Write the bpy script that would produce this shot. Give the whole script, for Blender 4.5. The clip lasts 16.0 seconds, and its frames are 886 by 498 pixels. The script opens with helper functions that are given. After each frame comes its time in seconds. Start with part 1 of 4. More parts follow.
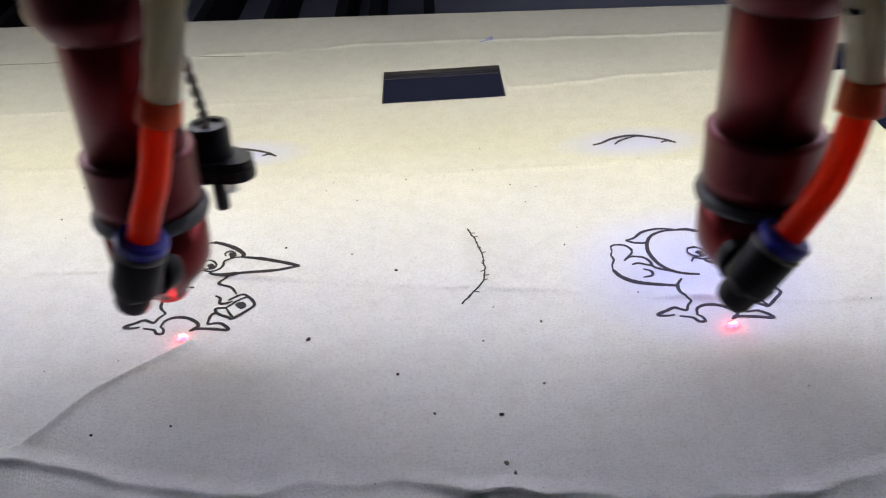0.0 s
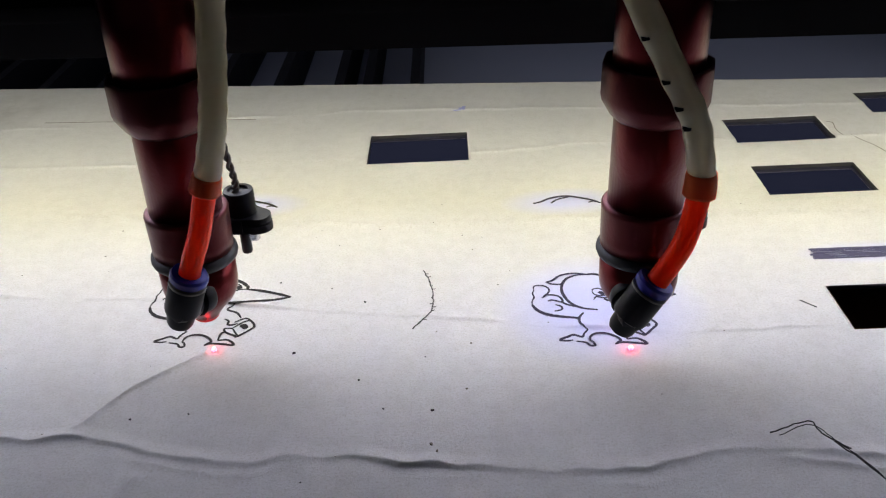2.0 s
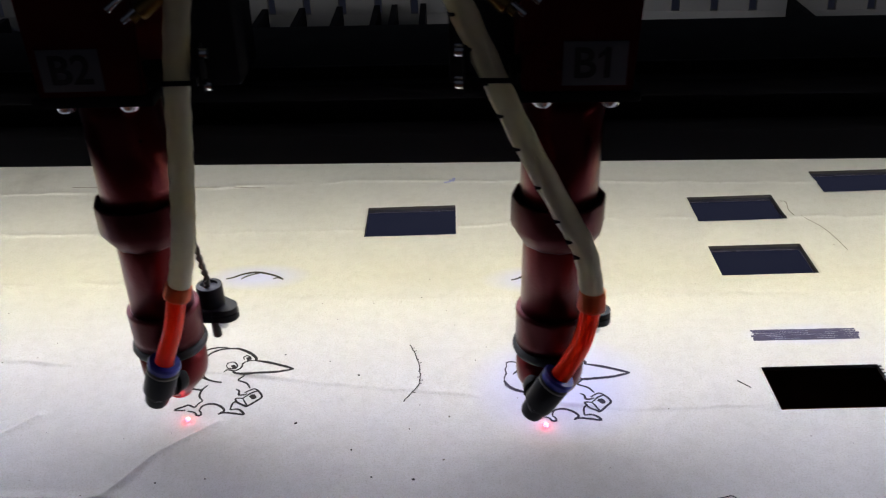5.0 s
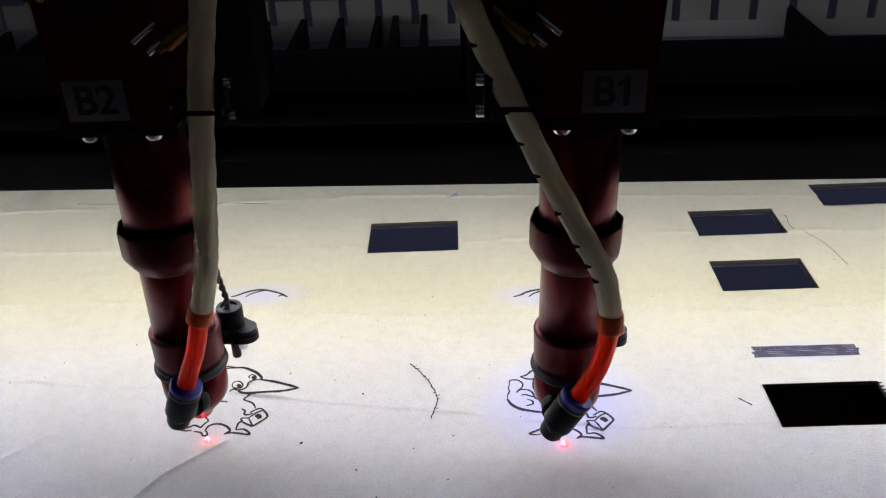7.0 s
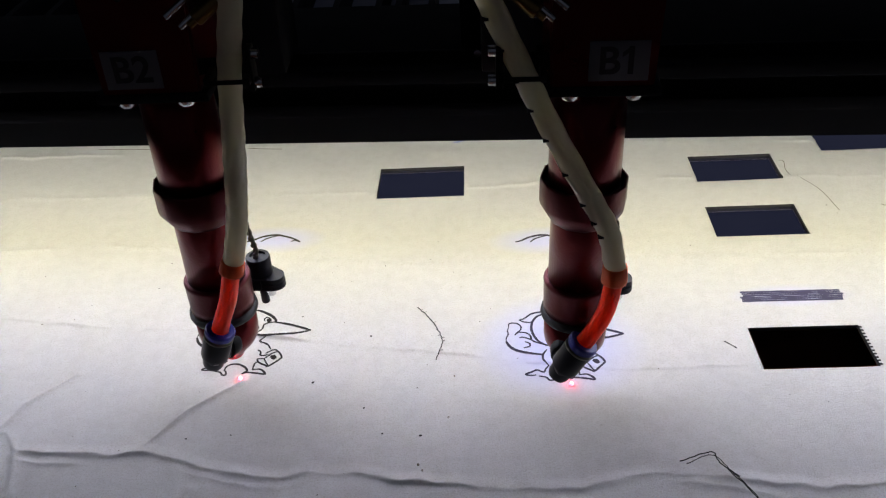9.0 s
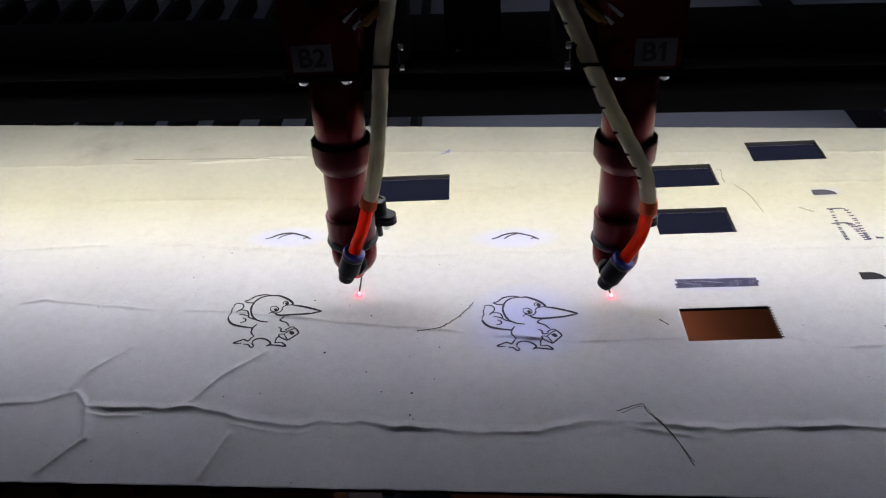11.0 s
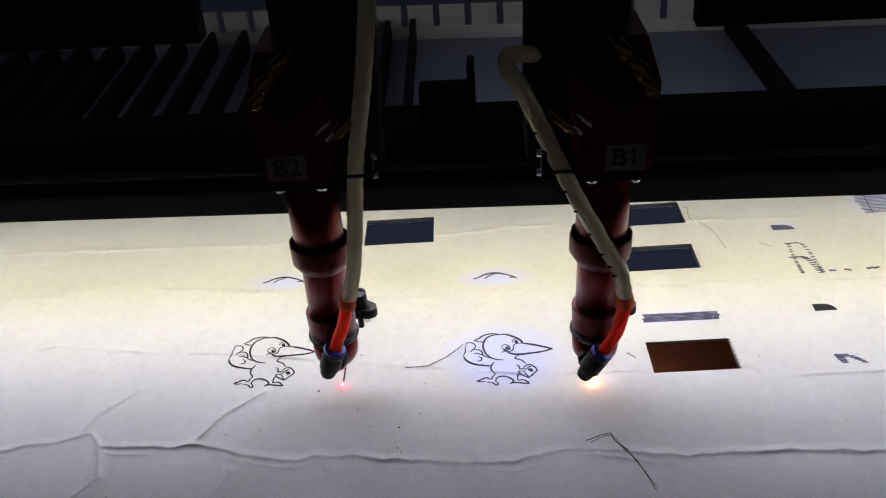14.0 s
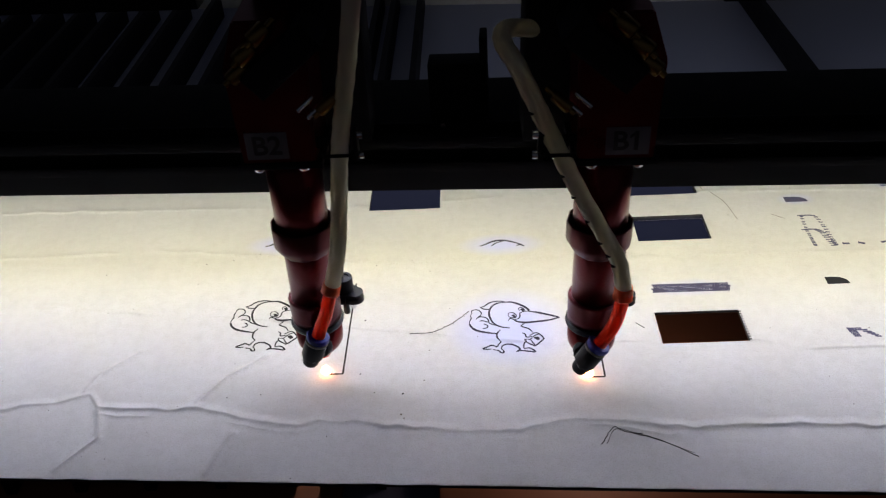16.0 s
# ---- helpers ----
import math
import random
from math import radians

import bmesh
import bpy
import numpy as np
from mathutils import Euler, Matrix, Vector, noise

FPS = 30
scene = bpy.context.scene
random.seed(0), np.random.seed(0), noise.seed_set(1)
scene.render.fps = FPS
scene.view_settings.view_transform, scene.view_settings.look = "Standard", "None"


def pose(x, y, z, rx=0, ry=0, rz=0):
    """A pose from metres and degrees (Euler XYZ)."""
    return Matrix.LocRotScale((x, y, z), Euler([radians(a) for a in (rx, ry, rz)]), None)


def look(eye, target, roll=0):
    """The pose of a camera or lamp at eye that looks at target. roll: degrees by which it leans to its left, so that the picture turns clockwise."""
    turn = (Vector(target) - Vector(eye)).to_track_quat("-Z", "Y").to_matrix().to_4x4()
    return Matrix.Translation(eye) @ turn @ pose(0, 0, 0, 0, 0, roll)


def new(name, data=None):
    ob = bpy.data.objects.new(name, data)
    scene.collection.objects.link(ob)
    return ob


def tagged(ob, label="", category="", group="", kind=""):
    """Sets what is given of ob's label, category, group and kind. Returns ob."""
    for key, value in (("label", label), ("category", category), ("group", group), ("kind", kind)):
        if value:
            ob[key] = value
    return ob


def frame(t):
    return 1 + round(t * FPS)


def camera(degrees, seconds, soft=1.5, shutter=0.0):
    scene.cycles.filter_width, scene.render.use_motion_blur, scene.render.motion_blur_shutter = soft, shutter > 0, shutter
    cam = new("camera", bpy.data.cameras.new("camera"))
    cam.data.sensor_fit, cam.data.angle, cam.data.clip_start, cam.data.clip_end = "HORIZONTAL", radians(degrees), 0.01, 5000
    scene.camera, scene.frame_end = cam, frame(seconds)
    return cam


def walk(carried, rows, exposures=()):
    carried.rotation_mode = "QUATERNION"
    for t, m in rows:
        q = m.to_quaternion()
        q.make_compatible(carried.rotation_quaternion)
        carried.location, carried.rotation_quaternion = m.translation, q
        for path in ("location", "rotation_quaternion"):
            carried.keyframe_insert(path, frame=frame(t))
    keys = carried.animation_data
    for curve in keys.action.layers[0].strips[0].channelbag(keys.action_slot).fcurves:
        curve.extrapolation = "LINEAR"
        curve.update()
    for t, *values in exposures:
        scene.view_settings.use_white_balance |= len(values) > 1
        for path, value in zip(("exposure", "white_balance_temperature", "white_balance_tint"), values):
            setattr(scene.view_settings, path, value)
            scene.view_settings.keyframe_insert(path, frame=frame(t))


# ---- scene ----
cam = camera(51.0, 16.0, soft=1.2, shutter=0.4)
PATH = [
    (0, (0.03833, -0.20156, 0.12911), (0.03212, 1.06860, -0.66879), -3.650),
    (0.5, (0.04057, -0.20463, 0.13301), (0.02713, 1.06854, -0.66000), -4.368),
    (1, (0.04416, -0.21516, 0.14001), (0.03568, 1.06082, -0.64854), -3.976),
    (1.5, (0.05139, -0.23889, 0.15552), (0.04073, 1.04808, -0.61494), -3.346),
    (2, (0.05685, -0.25836, 0.16581), (0.02929, 1.03892, -0.58671), -3.053),
    (2.5, (0.05862, -0.26547, 0.17645), (0.01095, 1.03143, -0.57574), -3.095),
    (3, (0.06344, -0.27080, 0.18882), (0.01923, 1.02042, -0.57328), -2.989),
    (3.5, (0.06623, -0.28221, 0.20091), (0.01699, 1.00658, -0.56499), -2.853),
    (4, (0.06981, -0.28620, 0.20664), (0.02325, 1.00807, -0.55013), -2.706),
    (4.5, (0.06782, -0.28379, 0.20673), (0.02885, 1.01251, -0.54698), -2.663),
    (4.7, (0.06607, -0.28282, 0.20827), (0.03135, 1.01700, -0.53957), -2.460),
    (6.8, (0.06548, -0.28149, 0.21935), (0.03755, 1.02600, -0.51528), -2.662),
    (7, (0.06564, -0.28181, 0.21859), (0.02915, 1.02249, -0.52132), -2.812),
    (7.5, (0.06251, -0.28026, 0.21990), (0.02085, 1.00374, -0.55444), -2.701),
    (8, (0.06576, -0.28380, 0.22660), (0.00855, 0.97074, -0.59367), -2.960),
    (8.5, (0.07075, -0.29023, 0.23441), (0.00080, 0.94841, -0.60872), -3.707),
    (9, (0.07342, -0.29255, 0.23624), (0.00005, 0.94725, -0.60488), -3.829),
    (9.5, (0.07215, -0.29189, 0.24358), (-0.01244, 0.94274, -0.60409), -4.403),
    (9.7, (0.07252, -0.29453, 0.24297), (-0.01565, 0.94783, -0.59296), -4.558),
    (11.8, (0.08287, -0.38644, 0.30467), (0.03389, 0.85178, -0.54055), -3.111),
    (12, (0.08244, -0.38371, 0.30623), (0.03347, 0.85731, -0.53488), -3.186),
    (12.5, (0.08546, -0.37865, 0.30517), (0.03930, 0.86889, -0.52640), -3.575),
    (13, (0.08349, -0.37639, 0.30353), (0.03339, 0.87065, -0.52856), -4.032),
    (13.5, (0.08751, -0.38040, 0.30845), (0.03210, 0.87072, -0.51715), -4.663),
    (14, (0.09022, -0.38447, 0.31133), (0.03208, 0.87121, -0.50714), -4.718),
    (14.5, (0.08846, -0.38401, 0.30887), (0.02399, 0.86789, -0.51490), -4.652),
    (15, (0.08399, -0.38139, 0.30358), (0.01661, 0.86287, -0.53145), -4.387),
    (15.5, (0.08355, -0.38064, 0.30500), (0.01938, 0.85856, -0.53778), -4.087),
    (16, (0.08718, -0.37949, 0.30269), (0.02385, 0.85273, -0.55031), -3.875),
]
walk(cam, [(t, look(eye, target, roll)) for t, eye, target, roll in PATH],
     exposures=[(0, 0), (9.7, 0), (11.8, 0.06), (13.5, 0.06), (15.5, 0), (16, 0)])

# exposure and ambient light
scene.view_settings.exposure = 0.0
world = bpy.data.worlds.new("room_light")
scene.world = world
world.use_nodes = True
world.node_tree.nodes["Background"].inputs[0].default_value = (0.70, 0.76, 1.0, 1)
world.node_tree.nodes["Background"].inputs[1].default_value = 0.033

SKEW = -3.0          # the gantry stands a little askew to the cut rectangles
PITCH_HEADS = (0.1252, -0.0078)


# ---------------------------------------------------------------- materials
def nodes_of(name):
    m = bpy.data.materials.new(name)
    m.use_nodes = True
    return m, m.node_tree.nodes, m.node_tree.links, m.node_tree.nodes["Principled BSDF"]


def surface(name, colour, rough=0.5, metal=0.0, vary=0.12, scale=60.0, bump=0.0, bump_scale=400.0, coat=0.0, rough_vary=0.1, spec=0.5):
    m, n, l, b = nodes_of(name)
    tc = n.new("ShaderNodeTexCoord")
    big = n.new("ShaderNodeTexNoise")
    big.inputs["Scale"].default_value, big.inputs["Detail"].default_value = scale, 6
    l.new(tc.outputs["Object"], big.inputs["Vector"])
    ramp = n.new("ShaderNodeMix")
    ramp.data_type = "RGBA"
    ramp.inputs["A"].default_value = (*[c * (1 - vary) for c in colour], 1)
    ramp.inputs["B"].default_value = (*[min(1, c * (1 + vary)) for c in colour], 1)
    l.new(big.outputs["Fac"], ramp.inputs["Factor"])
    l.new(ramp.outputs["Result"], b.inputs["Base Color"])
    rr = n.new("ShaderNodeMapRange")
    rr.inputs["To Min"].default_value, rr.inputs["To Max"].default_value = max(0.02, rough - rough_vary), min(1, rough + rough_vary)
    l.new(big.outputs["Fac"], rr.inputs["Value"])
    l.new(rr.outputs["Result"], b.inputs["Roughness"])
    b.inputs["Metallic"].default_value = metal
    b.inputs["Coat Weight"].default_value = coat
    b.inputs["Specular IOR Level"].default_value = spec
    if bump:
        fine = n.new("ShaderNodeTexNoise")
        fine.inputs["Scale"].default_value, fine.inputs["Detail"].default_value = bump_scale, 4
        l.new(tc.outputs["Object"], fine.inputs["Vector"])
        bn = n.new("ShaderNodeBump")
        bn.inputs["Strength"].default_value, bn.inputs["Distance"].default_value = bump, 0.0004
        l.new(fine.outputs["Fac"], bn.inputs["Height"])
        l.new(bn.outputs["Normal"], b.inputs["Normal"])
    return m


def glow(name, colour, strength):
    m, n, l, b = nodes_of(name)
    b.inputs["Base Color"].default_value = (0.8, 0.8, 0.8, 1)
    b.inputs["Emission Color"].default_value = (*colour, 1)
    b.inputs["Emission Strength"].default_value = strength
    return m


def paper_material():
    m, n, l, b = nodes_of("masking_paper")
    tc = n.new("ShaderNodeTexCoord")

    def noise_at(scale, detail, rough=0.55):
        t = n.new("ShaderNodeTexNoise")
        t.inputs["Scale"].default_value, t.inputs["Detail"].default_value, t.inputs["Roughness"].default_value = scale, detail, rough
        l.new(tc.outputs["Object"], t.inputs["Vector"])
        return t

    def mix(a, c, fac, kind="MIX"):
        x = n.new("ShaderNodeMix")
        x.data_type, x.blend_type = "RGBA", kind
        for socket, value in ((x.inputs["A"], a), (x.inputs["B"], c), (x.inputs["Factor"], fac)):
            if isinstance(value, (int, float)):
                socket.default_value = value
            elif isinstance(value, tuple):
                socket.default_value = (*value, 1)
            else:
                l.new(value, socket)
        return x.outputs["Result"]

    def mapped(value, lo, hi, a, c):
        r = n.new("ShaderNodeMapRange")
        for k, v in (("From Min", lo), ("From Max", hi), ("To Min", a), ("To Max", c)):
            r.inputs[k].default_value = v
        l.new(value, r.inputs["Value"])
        return r.outputs["Result"]

    fibres, blotch = noise_at(1500, 4, 0.75), noise_at(22, 5)
    base = mix((0.60, 0.59, 0.59), (0.73, 0.72, 0.725), blotch.outputs["Fac"])
    base = mix(base, (0.45, 0.42, 0.37), mapped(fibres.outputs["Fac"], 0.48, 0.70, 0.0, 0.68))
    cloud = noise_at(190, 4, 0.6)
    base = mix(base, (0.47, 0.455, 0.45), mapped(cloud.outputs["Fac"], 0.42, 0.70, 0.0, 0.26))
    mottle = noise_at(620, 3, 0.7)
    base = mix(base, (0.36, 0.345, 0.335), mapped(mottle.outputs["Fac"], 0.50, 0.72, 0.0, 0.14))
    # small flecks of soot
    vor = n.new("ShaderNodeTexVoronoi")
    vor.inputs["Scale"].default_value = 130
    l.new(tc.outputs["Object"], vor.inputs["Vector"])
    sparse = noise_at(31, 3)
    fleck = n.new("ShaderNodeMath")
    fleck.operation = "MULTIPLY"
    l.new(mapped(vor.outputs["Distance"], 0.035, 0.055, 1.0, 0.0), fleck.inputs[0])
    l.new(mapped(sparse.outputs["Fac"], 0.60, 0.64, 0.0, 1.0), fleck.inputs[1])
    base = mix(base, (0.10, 0.085, 0.07), fleck.outputs["Value"])
    # bluish tint round the second bird, the crest marks and the hatched marks
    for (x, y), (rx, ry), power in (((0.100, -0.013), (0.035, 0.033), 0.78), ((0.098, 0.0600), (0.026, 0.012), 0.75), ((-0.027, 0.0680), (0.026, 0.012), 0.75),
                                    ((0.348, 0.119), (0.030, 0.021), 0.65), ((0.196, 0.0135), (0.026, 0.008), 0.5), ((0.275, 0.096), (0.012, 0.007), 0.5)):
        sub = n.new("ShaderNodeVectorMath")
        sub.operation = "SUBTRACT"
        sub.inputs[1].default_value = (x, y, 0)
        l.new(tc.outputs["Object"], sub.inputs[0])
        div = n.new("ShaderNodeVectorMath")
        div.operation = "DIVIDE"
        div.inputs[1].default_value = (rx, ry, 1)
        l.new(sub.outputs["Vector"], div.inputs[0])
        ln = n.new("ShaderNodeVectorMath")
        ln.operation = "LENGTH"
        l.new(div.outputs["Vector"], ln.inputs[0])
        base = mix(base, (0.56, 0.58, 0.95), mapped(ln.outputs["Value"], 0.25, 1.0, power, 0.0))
    # grey smoke smears at the far corner
    for (x, y), r, power in (((-0.17, 0.185), 0.03, 0.45), ((-0.10, 0.175), 0.016, 0.30)):
        dist = n.new("ShaderNodeVectorMath")
        dist.operation = "DISTANCE"
        dist.inputs[1].default_value = (x, y, 0)
        l.new(tc.outputs["Object"], dist.inputs[0])
        smear = n.new("ShaderNodeMath")
        smear.operation = "MULTIPLY"
        l.new(mapped(dist.outputs["Value"], 0, r, power, 0), smear.inputs[0])
        l.new(mapped(noise_at(70, 4).outputs["Fac"], 0.35, 0.7, 0, 1), smear.inputs[1])
        base = mix(base, (0.13, 0.12, 0.12), smear.outputs["Value"])
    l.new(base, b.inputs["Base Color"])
    b.inputs["Roughness"].default_value = 0.75
    b.inputs["Specular IOR Level"].default_value = 0.25
    wave = noise_at(120, 4)
    add = n.new("ShaderNodeMath")
    add.operation = "MULTIPLY_ADD"
    add.inputs[1].default_value = 0.8
    l.new(wave.outputs["Fac"], add.inputs[0])
    l.new(fibres.outputs["Fac"], add.inputs[2])
    bump = n.new("ShaderNodeBump")
    bump.inputs["Strength"].default_value, bump.inputs["Distance"].default_value = 0.55, 0.0004
    l.new(add.outputs["Value"], bump.inputs["Height"])
    l.new(bump.outputs["Normal"], b.inputs["Normal"])
    return m


PAPER = paper_material()
BOARD = surface("dark_board_core", (0.008, 0.007, 0.010), 0.85, spec=0.1)
RED = surface("red_anodised", (0.112, 0.0070, 0.0085), 0.31, 0.75, 0.18, 90, 0.15, 900)
RED_DARK = surface("dark_red_anodised", (0.082, 0.0068, 0.0092), 0.38, 0.7, 0.2, 90, 0.15, 900)
BLACK = surface("black_anodised", (0.0045, 0.0045, 0.0055), 0.65, 0.0, 0.3, 80, 0.1, 700, spec=0.12)
RUBBER = surface("black_rubber", (0.012, 0.012, 0.014), 0.55)
PLASTIC = surface("black_plastic", (0.005, 0.005, 0.008), 0.42, 0, 0.2, 120, spec=0.20)
BLUE = surface("blue_plastic", (0.014, 0.018, 0.24), 0.35)
STEEL = surface("bolt_steel", (0.62, 0.62, 0.64), 0.22, 1.0)
BRASS = surface("brass", (0.20, 0.125, 0.04), 0.36, 1.0)


def translucent(m, colour, share):
    """Lets light shine through a thin plastic."""
    n, l = m.node_tree.nodes, m.node_tree.links
    t = n.new("ShaderNodeBsdfTranslucent")
    t.inputs["Color"].default_value = (*colour, 1)
    x = n.new("ShaderNodeMixShader")
    x.inputs["Fac"].default_value = share
    l.new(n["Principled BSDF"].outputs["BSDF"], x.inputs[1])
    l.new(t.outputs["BSDF"], x.inputs[2])
    l.new(x.outputs["Shader"], n["Material Output"].inputs["Surface"])
    return m


ORANGE = translucent(surface("orange_tube", (0.90, 0.075, 0.010), 0.30, 0, 0.06, 50), (1.0, 0.11, 0.015), 0.55)
WRAP = translucent(surface("cream_spiral_wrap", (0.68, 0.64, 0.50), 0.45, 0, 0.1, 70, 0.2, 300), (0.85, 0.80, 0.62), 0.40)
WRAP_END = translucent(surface("orange_tinged_wrap", (0.84, 0.17, 0.045), 0.40, 0, 0.2, 160, 0.2, 300), (0.95, 0.25, 0.07), 0.45)
CABLE = surface("grey_cable", (0.13, 0.12, 0.10), 0.5)
LABEL = surface("label_white", (0.11, 0.11, 0.125), 0.55, 0, 0.08, 90)
INK = surface("label_ink", (0.012, 0.012, 0.013), 0.6)
CHAR = surface("charred_line", (0.013, 0.011, 0.012), 0.85, 0, 0.4, 600)
CHAR_BLUE = surface("charred_line_bluish", (0.028, 0.024, 0.060), 0.85, 0, 0.4, 600)
TRAY = surface("grey_tray_plate", (0.17, 0.185, 0.29), 0.45, 0.1, 0.12, 14, 0.1, 200)
SLAT = surface("dark_slat", (0.003, 0.003, 0.006), 0.6, 0.0, 0.3, 40, spec=0.1)
CARD = surface("brown_cardboard", (0.26, 0.095, 0.045), 0.8, 0, 0.25, 25, 0.3, 250)
MIRROR = surface("blue_tinted_mirror", (0.62, 0.64, 1.0), 0.025, 1.0, 0.08, 60)
RAIL = surface("pale_notched_rail", (0.17, 0.17, 0.195), 0.5, 0, 0.1, 20)
HOLE = surface("dark_hole", (0.006, 0.006, 0.012), 0.8)
UNDER = surface("brown_underside", (0.17, 0.055, 0.035), 0.5, 0.2, 0.2, 15)
CASE = surface("unseen_case", (0.03, 0.03, 0.034), 0.6, 0, 0.2, 8)
LED_COLD = glow("led_cold", (0.805, 0.835, 1.09), 18.0)
LED_WARM = glow("led_warm", (0.98, 0.943, 0.635), 19.5)
SPOT_RED = glow("red_aiming_spot", (1.0, 0.008, 0.016), 55.0)
SPOT_CORE = glow("red_spot_core", (1.0, 0.55, 0.55), 6.0)
UNDER_FIRE = glow("fire_under_the_sheet", (1.0, 0.72, 0.60), 150.0)
FLAME = glow("burning_spot", (1.0, 0.42, 0.16), 15.0)
# Red pointer light on the tip, imitated by emission; the mouth is no lamp.
TIP_GLOW = glow("painted_tip_light", (0.9, 0.01, 0.02), 0.25)
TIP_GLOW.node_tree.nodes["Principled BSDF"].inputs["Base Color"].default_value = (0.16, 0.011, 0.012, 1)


# ---------------------------------------------------------------- mesh helpers
def mesh_of(name, bm, material, smooth=False):
    me = bpy.data.meshes.new(name)
    if smooth:
        for f in bm.faces:
            f.smooth = True
        for e in bm.edges:
            if len(e.link_faces) == 2 and e.calc_face_angle(0) > 0.6:
                e.smooth = False
    bm.to_mesh(me)
    bm.free()
    for m in (material if isinstance(material, (list, tuple)) else [material]):
        me.materials.append(m)
    return me


def part(name, bm, material, parent=None, label="", smooth=True):
    ob = new(name, mesh_of(name, bm, material, smooth))
    ob.parent = parent
    if label:
        tagged(ob, label)
    return ob


def box(lo, hi, bevel=0.0, bm=None, m=None):
    bm = bm or bmesh.new()
    made = bmesh.ops.create_cube(bm, size=1)["verts"]
    for v in made:
        v.co = Vector([lo[i] + (v.co[i] + 0.5) * (hi[i] - lo[i]) for i in range(3)])
    if bevel:
        edges = list({e for v in made for e in v.link_edges})
        made = bmesh.ops.bevel(bm, geom=edges, offset=bevel, segments=2, affect="EDGES", profile=0.6)["verts"]
    if m is not None:
        bmesh.ops.transform(bm, matrix=m, verts=made)
    return bm


def lathe(profile, segments=40, m=None, bm=None):
    """A turned body about z, from rows of (radius, height)."""
    bm = bm or bmesh.new()
    rings = []
    for r, z in profile:
        ring = [bm.verts.new((r * math.cos(2 * math.pi * k / segments), r * math.sin(2 * math.pi * k / segments), z)) for k in range(segments)]
        rings.append(ring)
    for a, b in zip(rings, rings[1:]):
        for k in range(segments):
            bm.faces.new((a[k], a[(k + 1) % segments], b[(k + 1) % segments], b[k]))
    bm.faces.new(rings[0][::-1])
    bm.faces.new(rings[-1])
    if m is not None:
        bmesh.ops.transform(bm, matrix=m, verts=[v for ring in rings for v in ring])
    return bm


def spline(points, steps=8):
    """A smooth line through the points."""
    p = [Vector(q) for q in points]
    p = [2 * p[0] - p[1]] + p + [2 * p[-1] - p[-2]]
    out = []
    for a, b, c, d in zip(p, p[1:], p[2:], p[3:]):
        for k in range(steps):
            t = k / steps
            out.append(0.5 * (2 * b + (c - a) * t + (2 * a - 5 * b + 4 * c - d) * t * t + (3 * b - a - 3 * c + d) * t ** 3))
    return out + [p[-2]]


def pipe(points, radius, segments=14, bm=None):
    """A round tube along the points; radius: a number or a function of 0..1."""
    bm = bm or bmesh.new()
    rings, up = [], Vector((0.3, -1, 0.2)).normalized()
    for i, p in enumerate(points):
        way = (points[min(i + 1, len(points) - 1)] - points[max(i - 1, 0)]).normalized()
        side = way.cross(up).normalized()
        up = side.cross(way).normalized()
        r = radius(i / (len(points) - 1)) if callable(radius) else radius
        rings.append([bm.verts.new(p + r * (math.cos(2 * math.pi * k / segments) * side + math.sin(2 * math.pi * k / segments) * up)) for k in range(segments)])
    for a, b in zip(rings, rings[1:]):
        for k in range(segments):
            bm.faces.new((a[k], a[(k + 1) % segments], b[(k + 1) % segments], b[k]))
    bm.faces.new(rings[0][::-1])
    bm.faces.new(rings[-1])
    return bm


def ribbon(bm, points, width, z, thick=0.00012, jag=0.0, seed=0):
    """A flat drawn line of the given width along 2D points; width: a number or a function of 0..1."""
    rnd = random.Random(seed)
    rows = []
    for i, p in enumerate(points):
        a, b = points[max(i - 1, 0)], points[min(i + 1, len(points) - 1)]
        d = Vector((b[0] - a[0], b[1] - a[1]))
        d = d.normalized() if d.length > 1e-9 else Vector((1, 0))
        w = 0.5 * (width(i / max(1, len(points) - 1)) if callable(width) else width) * (1 + jag * rnd.uniform(-1, 1))
        n = Vector((-d.y, d.x)) * w
        zz = z(p[0], p[1]) if callable(z) else z
        rows.append([bm.verts.new((p[0] + s * n.x, p[1] + s * n.y, zz + h)) for s, h in ((1, 0), (1, thick), (-1, thick), (-1, 0))])
    for a, b in zip(rows, rows[1:]):
        for k in range(4):
            bm.faces.new((a[k], b[k], b[(k + 1) % 4], a[(k + 1) % 4]))
    bm.faces.new(rows[0])
    bm.faces.new(rows[-1][::-1])


# ---------------------------------------------------------------- sheet on the table
HOLES = {"a": (0.0187, 0.0622, 0.1020, 0.1320), "b": (0.1773, 0.2190, 0.1072, 0.1328), "c": (0.1760, 0.2172, 0.0580, 0.0835),
         "d": (0.1737, 0.2160, -0.0309, -0.0067), "e": (0.2456, 0.2890, 0.1340, 0.1580)}


def far_edge(x):
    return 0.2015 - 0.093 * x


def near_edge(x):
    return -0.1125 - 0.056 * x


def along(points, x):
    """Height of a polyline over x."""
    for (x0, y0), (x1, y1) in zip(points, points[1:]):
        if x <= x1:
            t = max(0.0, (x - x0) / (x1 - x0))
            return y0 + (y1 - y0) * t
    return points[-1][1]


